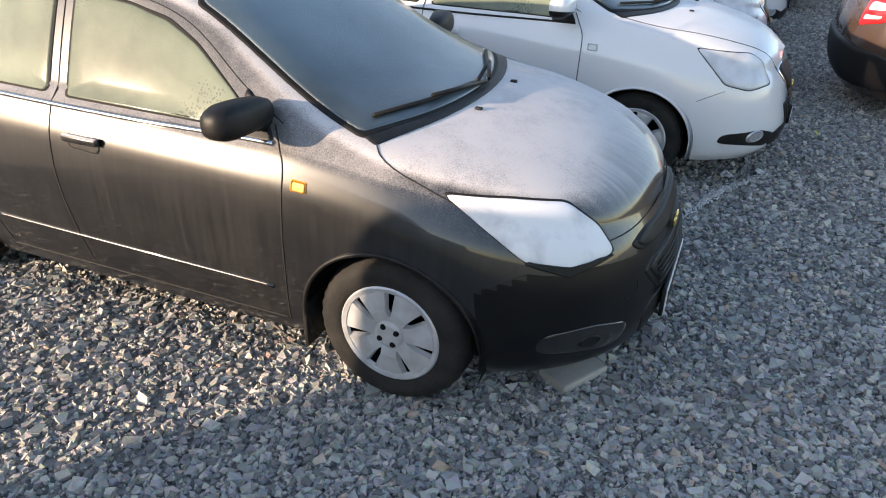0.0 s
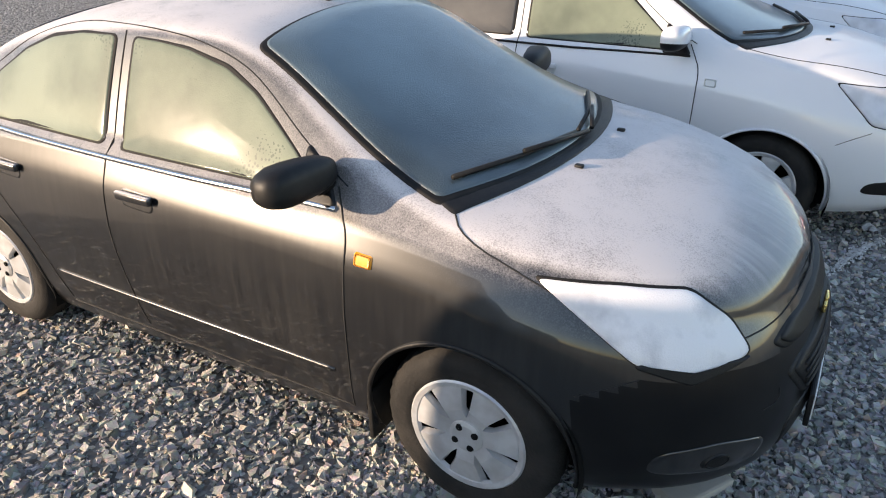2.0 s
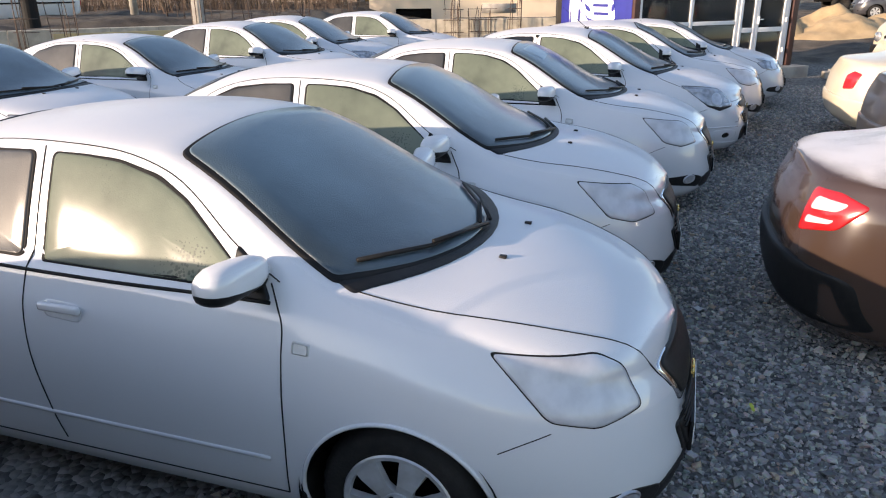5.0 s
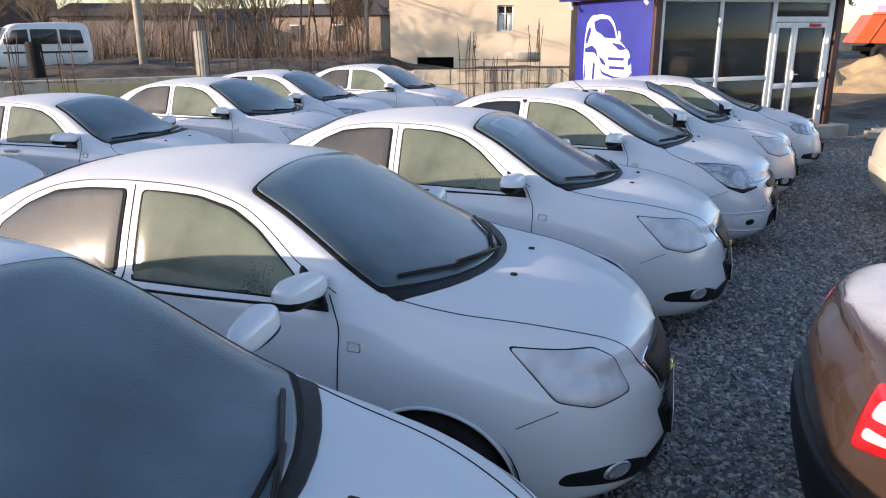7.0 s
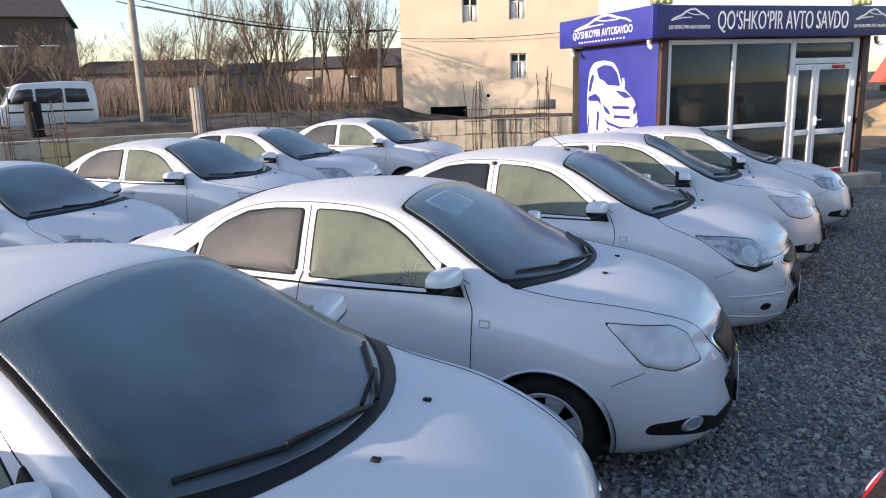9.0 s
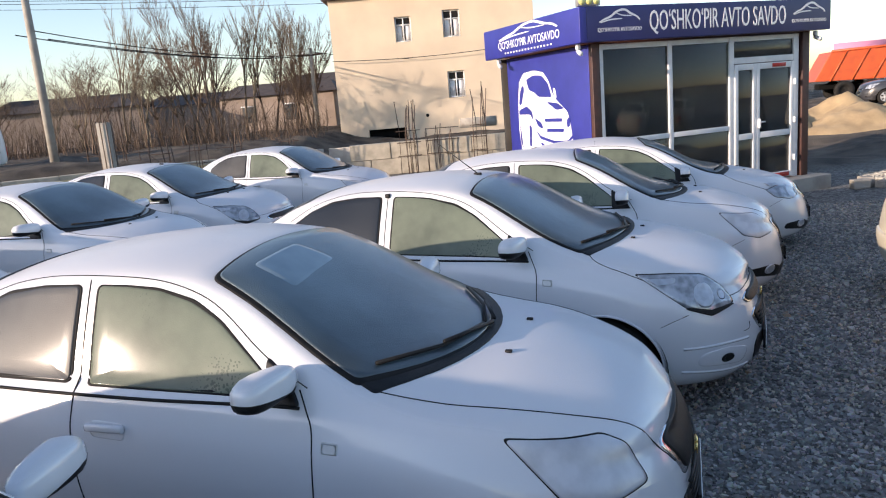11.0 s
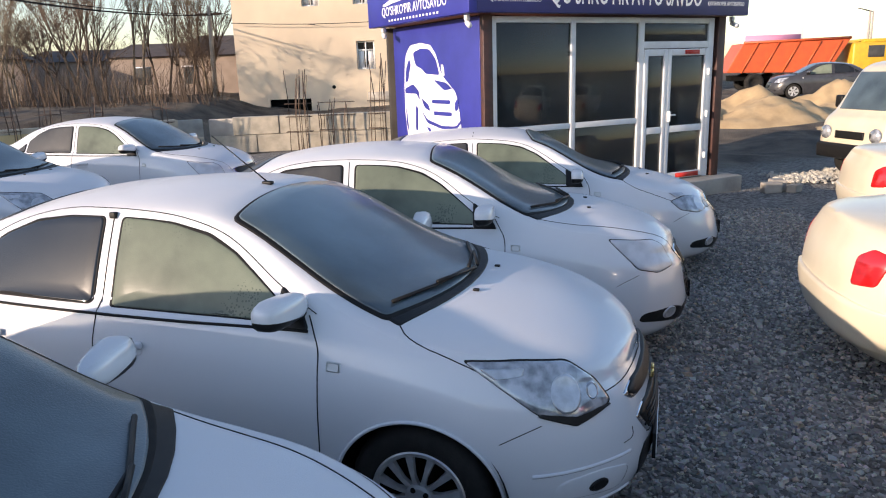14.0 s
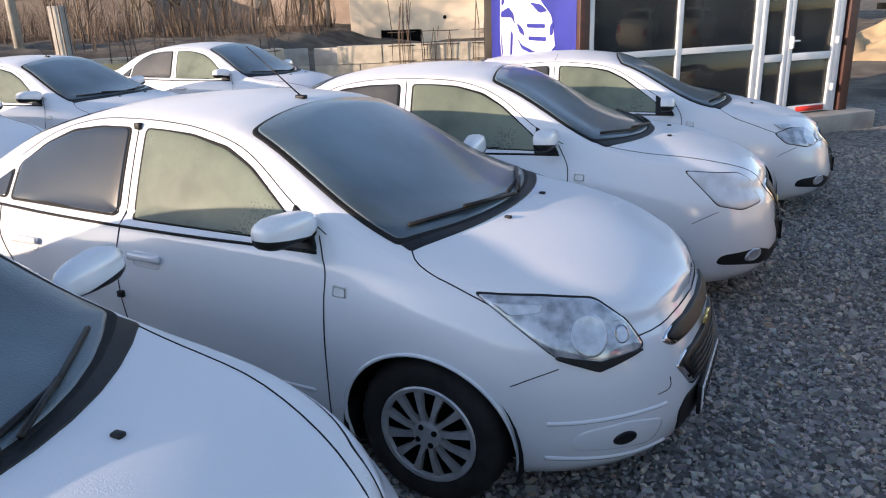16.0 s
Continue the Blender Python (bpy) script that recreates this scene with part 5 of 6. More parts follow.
for a, b in ((x0 + 0.07, x1 - 0.04), (x1 + 0.04, x2 - 0.05)):
    for z in (KZ + 0.04, 1.22, zt - 0.04):
        part("frame_rail", fr(a, b, z - 0.04, z + 0.04, t=0.065), PVC, K)
    part("window_pane", fr(a, b, KZ + 0.08, 1.18, t=0.012), GLASS, K)
    part("window_pane", fr(a, b, 1.26, zt - 0.08, t=0.012), GLASS, K)
part("frame_rail", fr(x2 + 0.05, x3 - 0.06, 2.26, 2.36, t=0.065), PVC, K)
part("frame_rail", fr(x2 + 0.05, x3 - 0.06, zt - 0.08, zt, t=0.065), PVC, K)
part("window_pane", fr(x2 + 0.05, x3 - 0.06, 2.36, zt - 0.08, t=0.012), GLASS, K)
xm = x2 + 0.52
for a, b in ((x2 + 0.05, xm), (xm + 0.004, x3 - 0.06)):
    dr = part("door_leaf", fr(a, a + 0.075, KZ + 0.02, 2.25, y=0.28), PVC, K, "white plastic door leaf")
    part("stile", fr(b - 0.075, b, KZ + 0.02, 2.25, y=0.28), PVC, dr)
    for z in (KZ + 0.07, 1.05, 2.2):
        part("rail", fr(a + 0.075, b - 0.075, z - 0.05, z + 0.05, y=0.28, t=0.065), PVC, dr)
    part("pane", fr(a + 0.075, b - 0.075, KZ + 0.12, 1.0, y=0.28, t=0.012), GLASS, dr)
    part("pane", fr(a + 0.075, b - 0.075, 1.1, 2.15, y=0.28, t=0.012), GLASS, dr)
hd = box(0.03, 0.05, 0.16, (xm + 0.04, 0.22, 1.25), 0.008)
box(0.13, 0.02, 0.022, (xm + 0.09, 0.2, 1.27), 0.006, hd)
part("door_handle", hd, PVC, K)
for z in (0.6, 1.25, 1.9):
    part("hinge", box(0.03, 0.05, 0.1, (x3 - 0.06, 0.23, z), 0.006), PVC, K)
part("warning_strip", box(0.5, 0.006, 0.07, (x3 - 0.42, 0.24, KZ + 0.07)), REDTAPE, K, "red strip")
part("warning_strip", box(0.3, 0.006, 0.06, (x3 - 0.42, 0.24, 2.2)), REDTAPE, K, "red strip")
# inside
part("desk_top", box(1.4, 0.6, 0.05, (2.4, 1.7, 1.0), 0.01), mat("desk_wood", (0.22, 0.12, 0.06), 0.5, dark=(0.15, 0.08, 0.04), scale=9), K)
part("desk_front", box(1.4, 0.04, 0.7, (2.4, 1.5, 0.62)), MATS["desk_wood"], K)
part("office_chair_back", box(0.45, 0.1, 0.6, (1.5, 1.9, 1.1), 0.04), mat("blue_seat", (0.03, 0.08, 0.16), 0.7), K)
part("wall_screen", box(0.9, 0.05, 0.6, (1.2, D - 0.2, 1.75), 0.01), PLASTIC, K)
# cameras and floodlights
for x, y in ((0.0, 0.25), (L - 0.12, 0.2), (0.0, D - 0.3)):
    c = box(0.06, 0.06, 0.08, (x, y, HT - 0.04), 0.01)
    tube([(x, y, HT - 0.1), (x - 0.06, y - 0.16, HT - 0.15)], 0.035, 10, c)
    part("security_camera", c, PVC, K)


def floodlight(m):
    f = thing("floodlight", m, "square floodlight with nine round yellowish lamps", "lamp", "kiosk floodlights")
    part("housing", box(0.36, 0.08, 0.36, (0, 0, 0.2), 0.01), ALLOY, f)
    yl = mat("floodlight_lens", (0.7, 0.68, 0.25), 0.25, coat=0.8)
    for i in range(3):
        for j in range(3):
            b = lathe([(0.052, -0.04), (0.048, -0.055), (0.0005, -0.06)], 14)
            bmesh.ops.translate(b, vec=((i - 1) * 0.115, 0, 0.2 + (j - 1) * 0.115), verts=b.verts)
            part("lamp_lens", b, yl, f)
    part("bracket", box(0.05, 0.06, 0.06, (0, 0.03, 0.02)), ALLOY, f)


for x in (0.1, 4.25):
    floodlight(pose(KX, KY, 0, 0, 0, FRONT) @ pose(x, 0.1, HT + 0.495, 0, 0, -8))

# rubble beside the kiosk
for i, (x, y, s) in enumerate(((8.95, 18.55, 0.2), (9.3, 18.5, 0.16), (9.15, 18.75, 0.22), (10.3, 18.9, 0.1))):
    b = box(s * 1.4, s, s * 0.8, (0, 0, s * 0.4), s * 0.12)
    for v in b.verts:
        v.co += noise.noise_vector(v.co * 7 + Vector((i, 0, 0))) * s * 0.12
    lump("concrete_chunk", b, CONCRETE, pose(x, y, 0, 0, 0, 40 * i), "broken pale concrete chunk beside the kiosk", "rubble", "rubble by the kiosk")
mn = 3500
rx = rng.uniform(9.6, 14.5, mn)
ry = 19.6 + 0.28 * (rx - 9.6) + rng.normal(0, 0.22, mn)
rs = rng.uniform(0.02, 0.05, mn)
stones("pale_gravel_heap", np.stack([rx, ry, 0.02 + rs * 0.4], 1), rs, mat("pale_stone", (0.55, 0.52, 0.45), 0.9, dark=(0.4, 0.38, 0.33), scale=20), "pale sunlit gravel strip at the lot's edge", 9)

# black tabs on the door edges of one white sedan
for x, z in ((-1.535, 1.42), (-1.525, 0.70)):
    yt = float(Skin(COBALT).wide(np.array([x]), np.array([z]))[0])
    part("door_tab", box(0.035, 0.025, 0.03, (x, -yt - 0.006, z), 0.005), PLASTIC, C0)
lump("flat_paving_slab", box(0.26, 0.15, 0.045, (0, 0, 0.025), 0.01), CONCRETE, pose(0.38, 1.62, 0.0, 3, 2, 42), "flat grey slab lying under the bumper", "slab")
LITTER = mat("pale_litter", (0.62, 0.62, 0.6), 0.6, dark=(0.4, 0.4, 0.4), scale=20)
for i, (x, y, sz) in enumerate(((1.56, 3.87, 0.045), (1.06, 3.65, 0.045), (1.8, 3.96, 0.03), (2.55, 6.0, 0.025))):
    q = bmesh.new()
    bmesh.ops.create_grid(q, x_segments=5, y_segments=4, size=sz)
    for v in q.verts:
        v.co.z = 0.02 + noise.noise(v.co * 30 + Vector((i, 0, 0))) * sz * 0.5
    bmesh.ops.solidify(q, geom=q.faces[:], thickness=0.002)
    lump("litter", q, LITTER, pose(x, y, 0.012, 0, 0, 70 * i), "crumpled pale scrap of wrapper on the gravel", "litter", "litter on the gravel")
lf = bmesh.new()
bmesh.ops.create_circle(lf, cap_ends=True, segments=9, radius=0.022)
for v in lf.verts:
    v.co.x *= 0.6
    v.co.z = 0.01 * math.sin(v.co.y * 90)
lump("leaf", lf, mat("yellow_green_leaf", (0.4, 0.45, 0.06), 0.6), pose(2.48, 4.83, 0.035, 12, 6, 30), "small yellow-green leaf on the gravel", "leaf")
tr = []
for i in range(420):
    t = i / 419
    px, py = 1.1 + 0.7 * t + 0.06 * math.sin(7 * t), 3.18 + 0.8 * t + 0.07 * math.sin(6 * t)
    tr.append((px + random.gauss(0, 0.018), py + random.gauss(0, 0.018), 0.022))
stones("white_grit_trail", np.array(tr), np.full(420, 0.008), LITTER, "thin trail of whitish grit on the gravel", 3)

# an unseen rendered wall, added far behind the start, keeps horizon glow off the glass
bw = thing("glow_block_wall", pose(-34, -20, 0, 0, 0, -60), "unseen plain brown wall added to close the lot and block horizon glow", "wall", kind="structure")
part("face", box(110, 0.4, 6.5, (0, 0, 3.25), 0.02), mat("brown_render", (0.2, 0.16, 0.13), 0.9, dark=(0.15, 0.12, 0.1), scale=0.6), bw, smooth=False)

# ---- the low block wall with rebar ----
def block_wall(name, a, b, h, label):
    a, b = Vector((*a, 0)), Vector((*b, 0))
    d = b - a
    w = thing(name, Matrix.Translation(a) @ pose(0, 0, 0, 0, 0, math.degrees(math.atan2(d.y, d.x))), label, "wall", kind="structure")
    n, rows, x = int(d.length / 1.25), 2, 0
    step, rh = d.length / n, h / rows
    for r in range(rows):
        for i in range(n):
            g = random.uniform(-0.015, 0.015)
            off = (0.5 if r % 2 else 0) * step
            if i * step + off + step > d.length + 0.1:
                continue
            bl = box(step - 0.02, 0.36, rh - 0.015, (off + (i + 0.5) * step, g, (r + 0.5) * rh), 0.012)
            part("block", bl, BLOCK, w, smooth=False)
    part("core", box(d.length, 0.3, h - 0.04, (d.length / 2, 0, h / 2 - 0.02)), CONCRETE, w)
    return w


BLOCK = mat("foundation_block", (0.56, 0.49, 0.38), 0.92, dark=(0.4, 0.35, 0.27), scale=4, bump=0.5, bump_scale=18)
block_wall("wall_1", (-19.0, 17.4), (-2.4, 27.8), 1.0, "low wall of pale concrete foundation blocks")
block_wall("wall_2", (-2.2, 27.9), (6.5, 28.9), 0.98, "low wall of tan concrete foundation blocks")
# the yellow-washed stretch
yw = box(6.5, 0.05, 0.85, (0, 0, 0.45), 0.01)
lump("painted_wall_panel", yw, mat("ochre_wash", (0.6, 0.47, 0.24), 0.8, dark=(0.5, 0.39, 0.22), scale=2), pose(-8.0, 24.05, 0, 0, 0, 32), "ochre-washed facing on the low wall", "panel")


def rebars(x, y, n, top, spread, z0=0.0):
    r = thing("rebar_cage", pose(x, y, z0), "cluster of rusty vertical reinforcing bars", "rebar", "rebar on the wall")
    for i in range(n):
        px, py = random.uniform(-spread, spread), random.uniform(-0.15, 0.15)
        hh = top * random.uniform(0.85, 1.08)
        part("bar", tube([(px, py, 0), (px + random.uniform(-0.03, 0.03), py, hh * 0.6), (px + random.uniform(-0.08, 0.08), py, hh)], 0.012, 5), STEEL, r)
    for z in (0.55, 0.95, 1.3):
        part("tie", tube([(-spread, -0.15, z), (spread, -0.15, z), (spread, 0.15, z), (-spread, 0.15, z)], 0.007, 4, closed=True), STEEL, r)


for x, y, n, top, sp in ((0.3, 27.6, 9, 2.3, 0.35), (1.3, 27.9, 7, 1.35, 0.5), (2.4, 28.0, 7, 2.4, 0.25), (-3.2, 27.0, 5, 1.5, 0.3), (-4.6, 26.0, 6, 1.7, 0.35), (-6.2, 25.1, 5, 1.7, 0.3), (-10.4, 22.3, 6, 2.0, 0.35), (-11.2, 21.8, 5, 2.2, 0.3), (-5.4, 25.6, 5, 1.6, 0.25), (-9.0, 27.4, 7, 3.0, 0.6), (-8.2, 27.8, 6, 2.8, 0.5)):
    rebars(x, y, n, top, sp)
pt = thing("concrete_column_cage", pose(-7.4, 24.6, 0), "unfinished column wrapped in wire and bars", "column")
part("core", box(0.3, 0.3, 2.25, (0, 0, 1.125), 0.02), CONCRETE, pt)
for i in range(8):
    a = i * math.pi / 4
    part("bar", tube([(0.2 * math.cos(a), 0.2 * math.sin(a), 0), (0.2 * math.cos(a), 0.2 * math.sin(a), 2.3)], 0.014, 5), STEEL, pt)
lump("black_barrel_post", lathe([(0.0005, 0.0), (0.25, 0.0), (0.24, 1.2), (0.2, 1.3), (0.0005, 1.3)], 18), RUBBER, pose(-13.2, 25.5, 0.7, 90), "black wrapped post by the wall", "post")

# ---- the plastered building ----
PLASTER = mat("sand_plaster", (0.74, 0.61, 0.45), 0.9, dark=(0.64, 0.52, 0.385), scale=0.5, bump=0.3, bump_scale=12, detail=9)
# darker copy of the sand plaster: shade on side and rear walls, put into colour
SHADEPL = mat("shaded_plaster", (0.3, 0.25, 0.2), 0.9, dark=(0.24, 0.2, 0.16), scale=0.6)


def house_wall(b, w, h, holes, t, material, y=0.0):
    """A wall in the x-z plane with rectangular holes, from strips."""
    xs = sorted({0, w, *[v for q in holes for v in (q[0], q[1])]})
    zs = sorted({0, h, *[v for q in holes for v in (q[2], q[3])]})
    bm = bmesh.new()
    for xa, xb in zip(xs, xs[1:]):
        for za, zb in zip(zs, zs[1:]):
            mx, mz = (xa + xb) / 2, (za + zb) / 2
            if any(q[0] < mx < q[1] and q[2] < mz < q[3] for q in holes):
                continue
            box(xb - xa, t, zb - za, (mx, y + t / 2, mz), 0, bm)
    bmesh.ops.remove_doubles(bm, verts=bm.verts, dist=0.001)
    return part("wall", bm, material, b, smooth=False)


B = thing("plastered_building", pose(-4.9, 44.0, 0.35, 0, 0, 3.0), "unfinished two-storey sand-plastered building with white windows", "building")
wins = [(3.3, 4.15, 4.9, 6.15), (5.75, 6.65, 4.95, 6.3), (5.8, 6.7, 1.9, 3.25)]
slot = (1.45, 3.45, -0.02, 0.58)
house_wall(B, 10.4, 7.2, wins + [slot], 0.35, PLASTER)
for a, b, c, d in wins:
    # near-black backing paints the unlit room behind the panes
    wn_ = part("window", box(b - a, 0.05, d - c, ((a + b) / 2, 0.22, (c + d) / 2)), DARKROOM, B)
    for u, v in ((a + 0.04, 0.07), ((a + b) / 2, 0.07), (b - 0.04, 0.07)):
        part("window_frame", box(v, 0.07, d - c, (u, 0.17, (c + d) / 2)), PVC, wn_)
    for z in (c + 0.04, c + (d - c) * 0.68, d - 0.04):
        part("window_frame", box(b - a, 0.066, 0.07, ((a + b) / 2, 0.17, z)), PVC, wn_)
    for u in (0.25, 0.75):
        part("curtain", box((b - a) * 0.3, 0.02, (d - c) * 0.6, (a + (b - a) * u, 0.192, c + (d - c) * 0.35)), PVC, wn_)
# near-black sheet paints the shade inside the cellar slot
part("cellar_shade_sheet", box(2.0, 0.05, 0.6, (2.45, 0.33, 0.28)), UNDER, B)
part("block_course", box(1.9, 0.03, 0.5, (7.2, -0.016, 0.55)), CONCRETE, B, "band of bare block")
# near-black disc paints the dark depth of the hole
part("drain_hole", lathe([(0.09, 0.0), (0.09, -0.01), (0.0005, -0.012)], 12), UNDER, B).matrix_basis = pose(4.6, -0.002, 1.1)
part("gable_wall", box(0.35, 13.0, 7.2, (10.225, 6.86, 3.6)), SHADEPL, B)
for i in range(3):
    part("side_window", box(0.05, 1.6, 1.5, (10.43, 1.6 + 3.0 * i, 5.5)), TINT, B)
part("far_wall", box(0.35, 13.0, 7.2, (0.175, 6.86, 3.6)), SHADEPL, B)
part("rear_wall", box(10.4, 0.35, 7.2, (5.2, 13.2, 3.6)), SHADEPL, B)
part("roof", box(11.0, 13.8, 0.2, (5.2, 6.6, 7.31), 0.02), mat("roof_sheet", (0.12, 0.09, 0.08), 0.7), B)


# ---- bare trees ----
BARK = mat("winter_bark", (0.17, 0.12, 0.085), 0.9, dark=(0.10, 0.07, 0.05), scale=8)
PALEBARK = mat("pale_twigs", (0.27, 0.215, 0.15), 0.9, dark=(0.17, 0.13, 0.09), scale=5)


def bare_tree(seed, height, spread, slim, material):
    """A leafless tree: a trunk of limbs and a crown of fine twigs."""
    r = random.Random(seed)
    wood, twigs = bmesh.new(), bmesh.new()

    def grow(p, d, length, rad, level):
        pts, q, v = [p], p.copy(), d.copy()
        for _ in range(3):
            v = (v + Vector((r.uniform(-1, 1), r.uniform(-1, 1), r.uniform(-0.2, 0.7))) * 0.16).normalized()
            q = q + v * length / 3
            pts.append(q.copy())
        tube(pts, [rad, rad * 0.85, rad * 0.65, rad * 0.4], 5 if level < 2 else 3, wood if level < 2 else twigs)
        if level >= 4:
            return
        n = (5, 4, 4, 4)[level]
        for i in range(n):
            f = r.uniform(0.3, 1.0)
            base = pts[min(3, 1 + int(f * 3))]
            side = Vector((r.uniform(-1, 1), r.uniform(-1, 1), r.uniform(0.0, 0.5)))
            nd = (v * slim + side * spread).normalized()
            grow(base, nd, length * r.uniform(0.5, 0.72), max(rad * 0.45, 0.006), level + 1)

    for s in range(2 if slim > 1 else 3):
        grow(Vector((r.uniform(-0.3, 0.3), r.uniform(-0.3, 0.3), -0.1)), Vector((r.uniform(-0.25, 0.25), r.uniform(-0.25, 0.25), 1)).normalized(), height * 0.42, height * 0.011, 0)
    t = thing("bare_tree", pose(0, 0, -50), "leafless winter tree with a fine twiggy crown", "tree", "bare trees")
    part("trunk", wood, material, t)
    part("crown", twigs, material, t)
    return t


T = [bare_tree(3, 5.2, 0.75, 0.9, PALEBARK), bare_tree(8, 6.4, 0.45, 1.5, BARK), bare_tree(21, 4.2, 0.8, 0.8, BARK), bare_tree(33, 8.0, 0.28, 2.2, PALEBARK)]
trees = [(0, -12.5, 38), (0, -16.5, 40), (2, -14.5, 37), (1, -12.2, 43), (1, -11.2, 42), (3, -10.0, 45), (1, -9.4, 47), (3, -8.2, 50), (1, -8.0, 49), (2, -7.6, 50), (0, -19.0, 42), (2, -21, 40), (0, -25, 44), (3, -18, 47), (2, -11, 39), (1, -12.6, 47), (2, -8.0, 45), (2, -11.5, 44), (0, -30, 46), (2, -13, 41), (1, -9, 50), (2, -8.6, 51)]
for i, (k, x, y) in enumerate(trees):
    z = float(land(np.array([x]), np.array([y]))[0])
    m = pose(x, y, z, 0, 0, 77 * i) @ Matrix.Scale(0.9 + 0.07 * (i % 5), 4)
    if i in (0, 3, 2, 5):
        T[k].matrix_basis = m
    else:
        copy_thing(T[k], m)
T[3].matrix_basis = pose(-10.0, 45, 1.0)

# dry brush on the bank
br = bmesh.new()
for i in range(1500):
    x = random.uniform(-26, -4.8)
    y = 38.5 + random.gauss(0, 1.6) + 0.1 * abs(x)
    z = float(land(np.array([x]), np.array([y]))[0])
    h = random.uniform(0.5, 1.9)
    tube([(x, y, z - 0.05), (x + random.uniform(-0.3, 0.3), y, z + h * 0.6), (x + random.uniform(-0.5, 0.5), y + random.uniform(-0.2, 0.2), z + h)], [0.014, 0.01, 0.004], 3, br)
lump("dry_brush", br, BARK, pose(0, 0, 0), "tangle of dry leafless brush along the bank", "brush", kind="stuff")

# ---- far houses ----
def low_house(x, y, z, w, d, h, heading, wall, roof, label, windows=(), pitch=0.9):
    b = thing("house", pose(x, y, z, 0, 0, heading), label, "house", "far houses")
    part("wall", box(w, d, h, (w / 2, d / 2, h / 2), 0.02), wall, b, smooth=False)
    bm = bmesh.new()
    v = [bm.verts.new(p) for p in ((-0.3, -0.3, h), (w + 0.3, -0.3, h), (w + 0.3, d + 0.3, h), (-0.3, d + 0.3, h), (0.6, d / 2, h + pitch), (w - 0.6, d / 2, h + pitch))]
    for f in ((0, 1, 5, 4), (2, 3, 4, 5), (1, 2, 5), (3, 0, 4), (3, 2, 1, 0)):
        bm.faces.new([v[i] for i in f])
    part("roof", bm, roof, b, smooth=False)
    for wx, wz, ww, wh in windows:
        wd = part("window", box(ww, 0.06, wh, (wx, -0.02, wz), 0.01), TINT, b)
        part("window_frame", box(ww + 0.16, 0.05, 0.08, (wx, -0.04, wz + wh / 2)), PVC, wd)
    return b


ROOF = mat("slate_roof", (0.09, 0.07, 0.06), 0.8, dark=(0.06, 0.05, 0.045), scale=3)
MUD = mat("rendered_wall", (0.36, 0.29, 0.24), 0.9, dark=(0.28, 0.22, 0.18), scale=1)
BRICKDARK = mat("dark_brick_wall", (0.13, 0.09, 0.075), 0.9, dark=(0.09, 0.065, 0.055), scale=6)
low_house(-37.5, 45.5, 0.8, 10.5, 9, 6.4, 30, BRICKDARK, ROOF, "dark brick two-storey house with arched windows", [(3, 3.6, 1.0, 2.0), (7, 3.6, 1.0, 2.0), (9.4, 3.6, 0.9, 2.0), (3, 1.2, 1.0, 1.6), (7, 1.2, 1.0, 1.6), (9.4, 1.2, 0.9, 1.6)], 2.0)
low_house(-28, 50, 0.9, 9, 5, 2.6, 18, MUD, ROOF, "long low rendered house with a dark roof")
low_house(-15.5, 56, 0.9, 8, 5, 2.6, 0, MUD, ROOF, "low rendered house behind the bare trees", [(2, 1.4, 0.9, 1.1), (5, 1.4, 0.9, 1.1)])
low_house(-12, 60, 0.9, 5, 4, 3.2, 0, mat("orange_render", (0.6, 0.36, 0.12), 0.9, dark=(0.5, 0.3, 0.1), scale=1), ROOF, "small house with an orange rendered wall")
low_house(-24, 62, 0.9, 16, 6, 2.6, 5, MUD, ROOF, "far low houses beyond the trees")

# ---- poles and wires ----
def pole(x, y, z, h, lean, label):
    p = thing("utility_pole", pose(x, y, z), label, "pole")
    part("shaft", tube([(0, 0, -0.2), (lean * 0.5, 0, h / 2), (lean, 0, h)], [0.14, 0.12, 0.09], 10), CONCRETE, p)
    part("crossarm", box(1.2, 0.09, 0.09, (lean, 0, h - 0.35), 0.01), STEEL, p)
    for dx in (-0.5, 0.0, 0.5):
        part("insulator", lathe([(0.0005, 0.0), (0.035, 0.02), (0.03, 0.09), (0.0005, 0.12)], 10), PVC, p).matrix_basis = pose(lean + dx, 0, h - 0.3, 90)
    return p


pole(-10.9, 27.9, 0.9, 7.2, 0.0, "weathered pale utility pole behind the wall")
pole(-6.8, 47, 1.0, 4.6, 0.1, "thin far utility pole")


def wire(a, b, sag, name="power_line"):
    a, b = Vector(a), Vector(b)
    pts = [a.lerp(b, i / 16) - Vector((0, 0, sag * 4 * (i / 16) * (1 - i / 16))) for i in range(17)]
    lump(name, tube(pts, 0.016, 4), RUBBER, pose(0, 0, 0), "thin dark overhead wire", "wire", "overhead wires")


for dz, dx in ((0.0, -0.5), (0.05, 0.0), (0.0, 0.5)):
    wire((-10.9 + dx, 27.9, 7.85 + dz), (-46 + dx, 30, 8.2 + dz), 0.7)
    wire((-10.9 + dx, 27.9, 5.0 + dz * 4 - 0.2 * dx), (-6.7 + dx, 47, 5.2 + dz), 0.35)
    wire((-60, 52 + dx * 3, 13.5 + dz * 8), (8, 62 + dx * 3, 9.5 + dz * 8), 0.8)
wire((-6.7, 47, 5.4), (-1.0, 44.0, 4.4), 0.1)
wire((-4.9, 43.7, 4.55), (5.6, 44.2, 4.7), 0.2)


